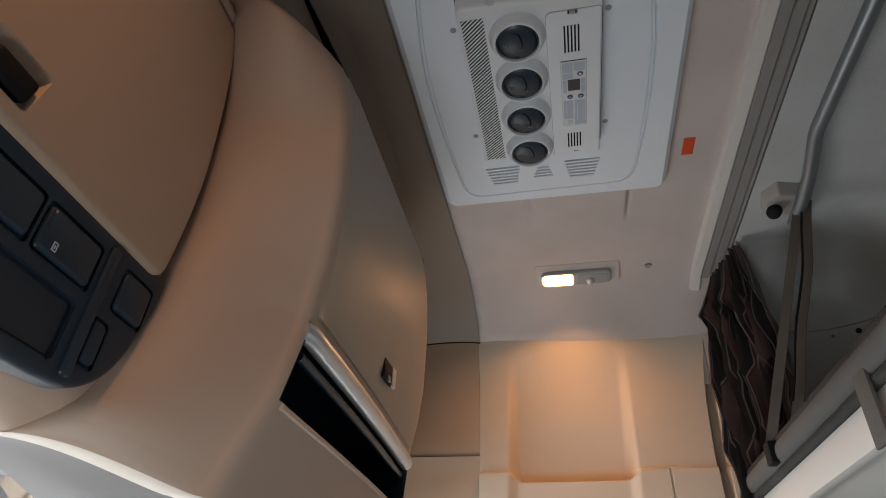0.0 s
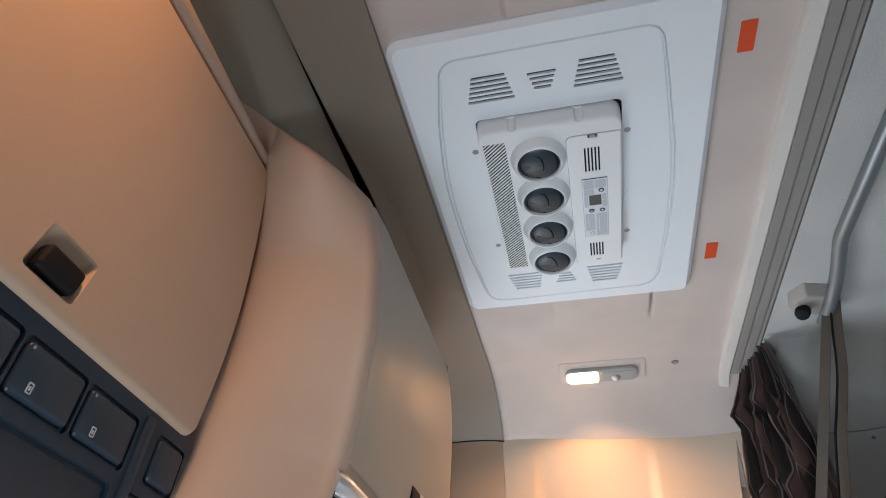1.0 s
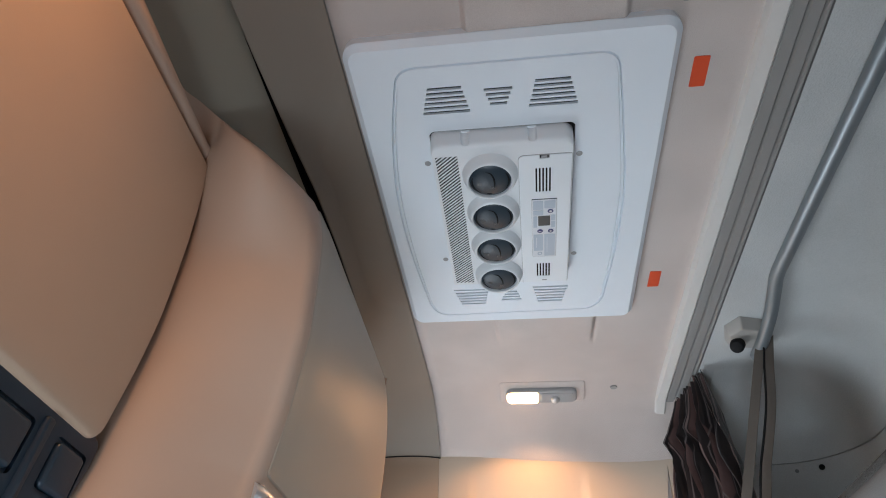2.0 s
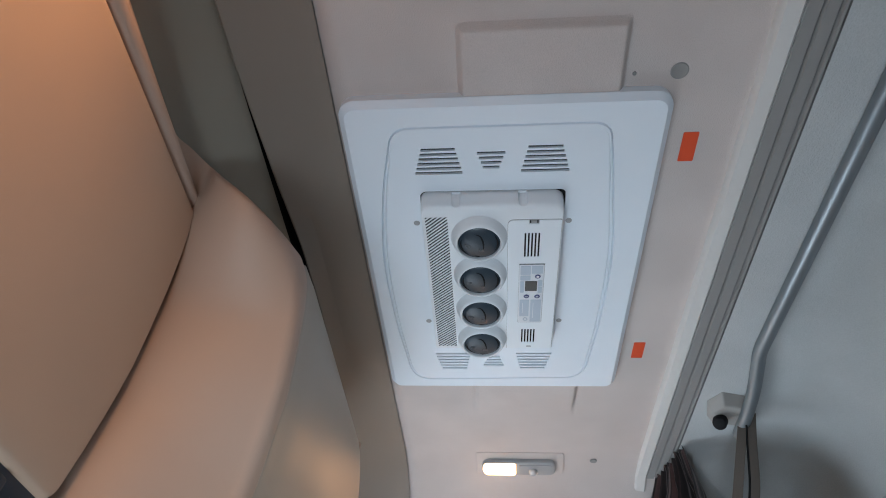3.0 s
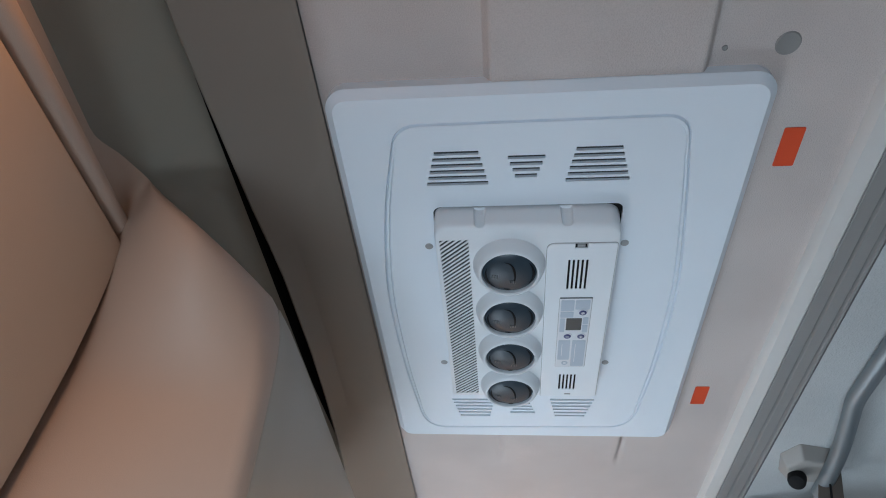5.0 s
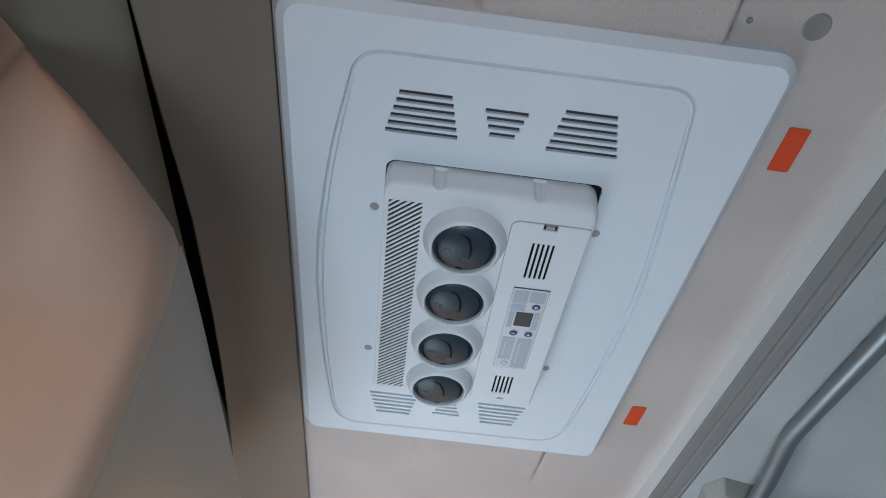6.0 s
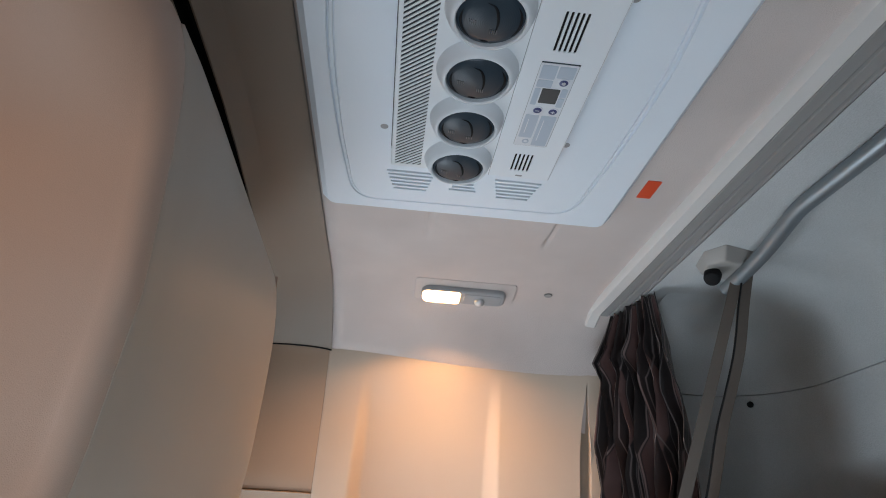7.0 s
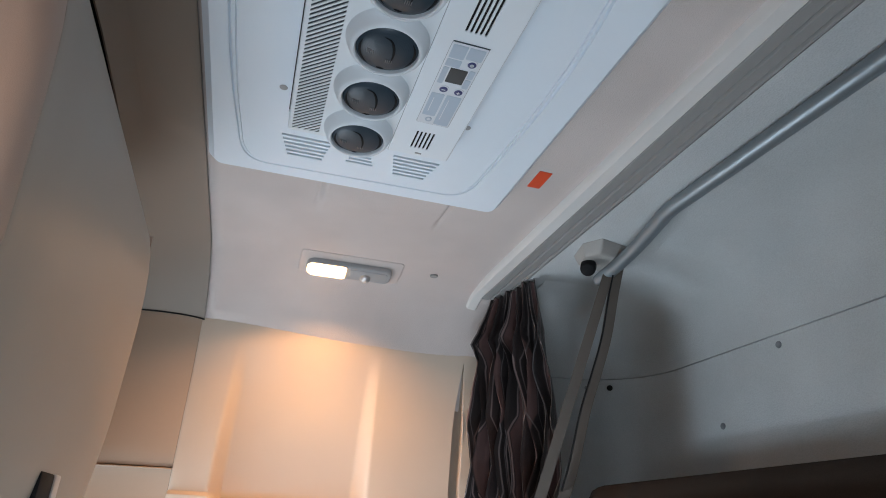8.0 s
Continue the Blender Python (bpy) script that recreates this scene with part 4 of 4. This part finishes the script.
    edge_line.transform(down(MZ))
    part("joint", edge_line, GREY, unit)
    part("catch_frame", box((0.0670, -0.0286, MZ - 0.0026), (0.0820, -0.0240, MZ + 0.001)), BLACK, cover)
    part("catch", box((0.0690, -0.0290, MZ - 0.0030), (0.0800, -0.0236, MZ + 0.001), 0.0008), GREY, cover, "small grey catch")
    part("mark", box((0.070, 0.3255, MZ - 0.0028), (0.080, 0.3285, MZ)), GREY, cover)

    # membrane keypad
    pad_ = prism(rounded(0.0505, 0.0790, 0.0980, 0.2470, 0.003), 0.0, 0.0032, 0.0006)
    pad_.transform(down(MZ))
    keypad = part("keypad", pad_, LABELBG, unit, "pale membrane keypad with grey fields")
    part("keypad_edge", box((0.0505, 0.0776, MZ - 0.0030), (0.0985, 0.0792, MZ)), KEY, unit, smooth=False)
    rim = prism(rounded(0.0500, 0.0784, 0.0986, 0.2476, 0.0032), 0.0, 0.0026)
    rim.transform(down(MZ))
    part("keypad_rim", rim, GREY, unit)

    def field(x0, y0, x1, y1, mat_, name, top=0.0036, r=0.0015):
        b = prism(rounded(x0, y0, x1, y1, r, 3), 0.0028, top)
        b.transform(down(MZ))
        return part(name, b, mat_, keypad)
    for q in ((0.0530, 0.0825, 0.0725, 0.1060), (0.0745, 0.0825, 0.0955, 0.1030), (0.0530, 0.1085, 0.0725, 0.1215), (0.0530, 0.1240, 0.0605, 0.1560), (0.0875, 0.1215, 0.0955, 0.1375),
              (0.0875, 0.1395, 0.0955, 0.1570), (0.0530, 0.1770, 0.0715, 0.2270), (0.0745, 0.1770, 0.0955, 0.2440)):
        field(*q, LABEL, "field")
    field(0.0625, 0.1235, 0.0858, 0.1510, LCD, "display", 0.0040, 0.001)
    for x, y in ((0.0862, 0.1105), (0.0660, 0.1665), (0.0870, 0.1668)):
        at = down(MZ) @ Matrix.Translation((x, y, 0))
        b = lathe([(0.0, 0.0046), (0.0046, 0.0044), (0.0057, 0.0039), (0.0057, 0.0025)], at, 20)
        part("button_field", lathe([(0.0, 0.0039), (0.0074, 0.0039), (0.0078, 0.0028)], at, 20), LABELBG, keypad)
        key = part("button", b, BLUE, keypad, "dark blue round button")
        icon = box((x - 0.0026, y - 0.0006, MZ - 0.0050), (x + 0.0026, y + 0.0006, MZ - 0.0044))
        if x > 0.07:
            box((x - 0.0006, y - 0.0026, MZ - 0.0050), (x + 0.0006, y + 0.0026, MZ - 0.0044), bm=icon)
        if y < 0.13:
            for turn in (45, -45):
                box((-0.0026, -0.0006, -0.0050), (0.0026, 0.0006, -0.0044), bm=icon, m=pose(x, y, MZ, 0, 0, turn))
        part("symbol", icon, WHITE, key, smooth=False)
    b = lathe([(0.0026, 0.0034), (0.0042, 0.0038), (0.0050, 0.0036), (0.0050, 0.0028)], down(MZ) @ Matrix.Translation((0.0652, 0.2363, 0)), 18)
    part("button", b, LABEL, keypad)
    for k in range(2):
        b = box((0.0585 + 0.021 * k, 0.186, MZ - 0.0039), (0.0594 + 0.021 * k, 0.217 + 0.015 * k, MZ - 0.0036))
        part("print_line", b, WHITE, keypad, smooth=False)
    return ac


make_ac()

# ---- small things on the headliner ----
for y0, y1 in ((-0.165, -0.107), (0.391, 0.448)):
    s = prism(rounded(0.319, y0, 0.3445, y1, 0.002, 3), 0, 0.0008)
    s.transform(down(CEIL - 0.0002))
    tagged(obj("sticker", s, RED), "small red-orange rectangular sticker on the headliner", "sticker", "stickers on the headliner")
for x, y, r in ((0.291, -0.276, 0.0125), (0.223, -0.274, 0.003), (0.281, 0.927, 0.0090)):
    z = ceil_z(y)
    tagged(obj("ceiling_plug", lathe([(0.0, 0.0004), (r * 0.7, 0.0006), (r, 0.0016), (r * 1.12, 0.0004), (r * 1.15, -0.002)], down(z) @ Matrix.Translation((x, y, 0)), 20), RAIL, smooth=True),
           "small round grey plug in the headliner", "plug", "plugs in the headliner")


def make_lamp():
    lamp = thing("reading_lamp", "grey ceiling reading lamp, lit warm white", "lamp")
    tilt = Matrix.Translation((0.068, 0.942, ceil_z(0.942) - 0.003)) @ pose(0, 0, 0, -13) @ Matrix.Diagonal((1, 1, -1, 1))

    def hang(b):
        b.transform(tilt)
        return b
    part("base", hang(prism(rounded(-0.122, -0.052, 0.128, 0.036, 0.010), -0.012, 0.0022, 0.0015)), HEADLINER, lamp, "fabric-coloured mounting plate")
    part("housing", hang(prism(rounded(-0.105, -0.027, 0.105, 0.028, (0.022, 0.018, 0.018, 0.022), 6), 0.0, 0.016, 0.007)), GREY, lamp, "grey lamp housing")
    part("lens", hang(prism(rounded(-0.103, -0.023, -0.008, 0.025, (0.018, 0.008, 0.008, 0.018), 6), 0.002, 0.0215, 0.008)), LENS, lamp, "glowing frosted lens")
    sw = lathe([(0.0, 0.029), (0.006, 0.0282), (0.0105, 0.025), (0.0130, 0.020), (0.0140, 0.012)], Matrix.Translation((0.041, 0.008, 0)), 24)
    part("switch", hang(sw), SILVER, lamp, "round silver switch")
    part("rim", hang(prism(rounded(0.000, -0.018, 0.094, 0.018, 0.008), 0.014, 0.0175, 0.001)), GREY, lamp)
    return lamp


lamp_far = make_lamp()
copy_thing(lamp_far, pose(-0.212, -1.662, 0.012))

# ---- curtain rail ----
rail = thing("curtain_rail", "grey grooved curtain rail with a cream edge strip", "curtain rail")
sec = [(-0.030, 0.02), (-0.030, -0.002), (-0.026, -0.008), (-0.004, -0.011), (0.000, -0.007), (0.0, 0.02)]
ys = np.linspace(Y0 + 0.005, 1.036, 40)
b = sheet([[(0.437 + a, y, min(2.088, ceil_z(y, 0.42) + 0.002) + c) for a, c in sec] for y in ys], close=True)
b.verts.ensure_lookup_table()
b.faces.new(b.verts[-6:])
part("edge_strip", b, CREAM, rail, "cream plastic edge strip")
sec = [(0.4375, 0.02)]
for x, wide in ((0.4375, 0.0235), (0.4640, 0.0215), (0.4885, 0.0080)):
    sec += [(x, -0.003), (x + 0.0020, -0.0060), (x + wide - 0.0020, -0.0060), (x + wide, -0.003), (x + wide + 0.0003, 0.010), (x + wide + 0.0026, 0.010)]
sec += [(0.4995, -0.003), (0.4997, 0.02)]
part("track", sheet([[(x, y, 2.086 + z) for x, z in sec] for y in np.linspace(Y0 + 0.005, 1.0, 30)], close=True), RAIL, rail, "grey grooved track")


# ---- curtain, gathered at the passenger's side ----
def make_curtain():
    """Accordion pleats, pinched at the top; neighbouring pleats sway against each other in zigzags, so that they meet and part."""
    top, low = 2.078, 1.15
    folds, per, nz = 8, 20, 150
    rnd = random.Random(7)
    amp = [rnd.uniform(0.65, 1.35) for _ in range(folds + 2)]
    ph = [0.5 * k + rnd.uniform(-0.16, 0.16) for k in range(folds + 2)]
    ahead = Vector((-0.72, -0.69, 0))             # the way the pleats stand out
    left_z, left_x = (1.15, 1.51, 1.615, 1.744, 1.90, 1.942, 1.975, 2.078), (0.405, 0.402, 0.396, 0.400, 0.412, 0.398, 0.420, 0.452)
    right_z, right_x = (1.15, 1.51, 1.58, 1.67, 1.772, 1.862, 1.95, 1.99, 2.078), (0.52, 0.520, 0.530, 0.545, 0.535, 0.518, 0.515, 0.508, 0.490)

    def zigzag(v):
        v = v % 1.0
        w = 4 * v - 1 if v < 0.5 else 3 - 4 * v
        return w * (1.15 - 0.15 * w * w)
    rows = []
    for i in range(nz + 1):
        d = (top - low) * i / nz
        open_ = ramp(d, 0.0, 0.14)
        a0 = Vector((float(np.interp(top - d, right_z, right_x)) + 0.012, 0.800, 0))      # edge towards the bunk
        a1 = Vector((float(np.interp(top - d, left_z, left_x)) + 0.014, 0.990, 0))        # edge beside the wall
        side = (a1 - a0).normalized()
        row = []
        for k in range(folds * per + 1):
            f = k / per
            n, t = int(f), f - int(f)
            sway = [zigzag(d / 0.21 + ph[q] + 0.22 * noise.noise(Vector((q * 3.1, d * 4, 1)))) for q in (n, n + 1)]
            drift = (sway[0] * (1 - t) + sway[1] * t) * ramp(d, 0.04, 0.16)
            ridge = 1 - 2.0 * abs(math.sin(math.pi * f)) ** 1.25
            kink = noise.noise(Vector((f * 0.5, d * 5.0, 3.0))) + 0.35 * noise.noise(Vector((f * 1.9, d * 19.0, 8.0)))
            w = amp[n] * (1 - t) + amp[n + 1] * t
            p = a0.lerp(a1, f / folds) + ahead * ((0.010 + 0.022 * open_) * w * ridge + 0.010 * kink * open_) + side * (0.0105 * drift + 0.003 * kink)
            row.append((p.x, min(p.y, 1.062), top - d - (0.006 + 0.006 * math.sin(f * 2.3)) * (i == 0)))
        rows.append(row)
    ob = obj("curtain", sheet(rows), CLOTH, smooth=True)
    uv, wide = ob.data.uv_layers.new(name="cloth"), folds * per + 1
    for lp in ob.data.loops:
        i, k = divmod(lp.vertex_index, wide)
        uv.data[lp.index].uv = (2.6 * k / per, (top - low) * i / nz)
    for p in ob.data.polygons:
        p.use_smooth = True
    m = ob.modifiers.new("thickness", "SOLIDIFY")
    m.thickness = 0.0018
    return tagged(ob, "dark brown pleated cab curtain, gathered beside the wall", "curtain")


make_curtain()

# ---- bent tube with its holder, strap ----
tube = thing("grab_tube", "satin steel bent tube in a holder under the bunk ceiling", "rail")
path = smooth_path([(0.594, -0.75, 2.066), (0.590, -0.3, 2.067), (0.587, 0.0, 2.068), (0.583, 0.30, 2.068), (0.583, 0.38, 2.068), (0.590, 0.43, 2.065), (0.602, 0.52, 2.056), (0.606, 0.61, 2.046), (0.606, 0.682, 2.040)], 8)
part("tube", sweep(path, circle(0.0150, 20)), STEEL, tube)
b = prism([(0.520, 0.600), (0.548, 0.560), (0.640, 0.585), (0.648, 0.640), (0.618, 0.690), (0.535, 0.668)], 2.056, 2.0845)
for v in b.verts:                             # tapered downwards
    if v.co.z < 2.07:
        v.co.x = 0.568 + (v.co.x - 0.568) * 0.80
        v.co.y = 0.632 + (v.co.y - 0.632) * 0.70
bmesh.ops.bevel(b, geom=b.edges[:], offset=0.005, segments=3, profile=0.6, affect="EDGES")
holder = part("holder", b, HOLDER, tube, "grey plastic wedge-shaped holder")
turn = Vector((-0.45, -0.45, -0.77)).to_track_quat("Z", "Y").to_matrix().to_4x4()
b = lathe([(0.0, 0.020), (0.010, 0.0195), (0.0150, 0.017), (0.0168, 0.012), (0.0175, -0.004), (0.0150, -0.012), (0.0, -0.012)], Matrix.Translation((0.551, 0.632, 2.046)) @ turn, 24)
part("clamp", b, BLACK, holder, "black round clamp knob")


def ribbon(path, width, across, thick=0.002):
    a = Vector(across).normalized() * width / 2
    n = Vector((0, 0, 1))
    rows = []
    for k, p in enumerate(path):
        d = (path[min(k + 1, len(path) - 1)] - path[max(k - 1, 0)]).normalized()
        n = d.cross(a).normalized() * thick / 2
        rows.append([p - a - n, p + a - n, p + a + n, p - a + n])
    b = sheet(rows, close=True)
    b.verts.ensure_lookup_table()
    b.faces.new(b.verts[:4])
    b.faces.new(b.verts[-4:])
    return b


strap = thing("bunk_strap", "grey-brown webbing strap running down to the bunk", "strap")
run = [Vector((0.6060, 0.634, 2.050)).lerp(Vector((0.4257, 0.708, 1.50)), t) for t in np.linspace(0, 1.03, 24)]
loop = smooth_path([(0.626, 0.626, 2.060), (0.607, 0.632, 1.985), (0.586, 0.640, 1.89), (0.560, 0.648, 1.81), (0.534, 0.656, 1.735), (0.502, 0.672, 1.61), (0.47, 0.705, 1.50)], 8)
part("strap_run", ribbon(run, 0.024, (0.88, -0.46, 0.1)), STRAP, strap, "taut grey-brown webbing")
part("strap_loop", ribbon(loop, 0.024, (0.80, -0.52, 0.1)), STRAP, strap, "slack grey-brown webbing")
part("strap_edge", ribbon([p + Vector((-0.012, -0.004, 0)) for p in loop[2:-6]], 0.007, (0.5, 0.8, 0.0), 0.003), BLACK, strap, "black folded strap edge")
part("strap_buckle", box((0.41, 0.675, 1.455), (0.432, 0.715, 1.50), 0.004), BLACK, strap, "black strap buckle")

# ---- buttons in the rear lining ----
for x, y, z, m_ in ((0.7935, 0.968, 1.868, BLACK), (0.885, 0.484, 1.869, DUCT), (0.885, 0.675, 1.735, DUCT), (0.74, 0.998, 1.868, DUCT)):
    d = (Vector((0.68, 0.80, z)) - Vector((x, y, z))) if y > 0.8 else Vector((-1, 0, 0))
    turn = d.to_track_quat("Z", "Y").to_matrix().to_4x4()
    b = lathe([(0.0, 0.0030), (0.004, 0.0027), (0.0068, 0.0015), (0.0078, -0.001)], Matrix.Translation((x, y, z)) @ turn, 18)
    tagged(obj("lining_button", b, m_, smooth=True), "small round button in the rear lining", "button", "buttons in the rear lining")


# ---- upper bunk, folded down ----
def make_bunk():
    bunk = thing("upper_bunk", "upper bunk with grey carpet edge and white board", "bunk")
    xf, ya, yb = 0.432, -0.55, 0.99
    part("base", box((xf + 0.03, ya, 1.385), (0.87, yb, 1.47), 0.006), BOARD, bunk, "white bunk board")
    part("front_board", box((xf + 0.008, ya, 1.375), (xf + 0.03, yb, 1.438), 0.006), BOARD, bunk, "white front board")
    # mattress is added: its height and dark cloth shade the rear lining's foot
    part("mattress", box((xf + 0.16, ya, 1.472), (0.872, 0.80, 1.605), 0.05, 4), MATTRESS, bunk, "added dark brown mattress, raised to shade the rear lining")

    def roll(z, r, x, sq=1.0):
        pts = [(x + 0.0012 * noise.noise(Vector((y * 30, z, 1))), y, z + 0.001 * noise.noise(Vector((y * 22, z, 5)))) for y in np.linspace(ya, yb, 60)]
        return sweep(pts, [(a * sq, c) for a, c in circle(r, 12)])
    part("edge_binding", roll(1.475, 0.022, xf, 0.55), BINDING, bunk, "light grey edge binding")
    for z, x in ((1.500, xf + 0.004), (1.446, xf + 0.006)):
        rnd = random.Random(int(z * 1000))
        b = roll(z, 0.010, x)
        vs, fs = [], []
        for k in range(6000):
            y, w = rnd.uniform(ya, yb), rnd.uniform(-2.6, 0.4)
            d = Vector((math.sin(w) * 0.7, rnd.uniform(-0.5, 0.5), math.cos(w) * 0.6)).normalized() * rnd.uniform(0.004, 0.011)
            p = Vector((x - 0.005, y, z))
            n = len(vs)
            s = Vector((0, 0.0013, 0.0006))
            vs += [p - s, p + s, p + d]
            fs.append((n, n + 1, n + 2))
        part("fringe", b, CARPET, bunk, "dark shaggy carpet edge")
        me = bpy.data.meshes.new("tuft")
        me.from_pydata(vs, [], fs)
        me.materials.append(CARPET)
        t = new("tuft", me)
        t.parent = bunk
        t["kind"] = "stuff"
    part("tab", box((xf - 0.010, 0.20, 1.36), (xf - 0.004, 0.245, 1.472), 0.002), RUBBER, bunk, "dark grey webbing tab")
    return bunk


make_bunk()
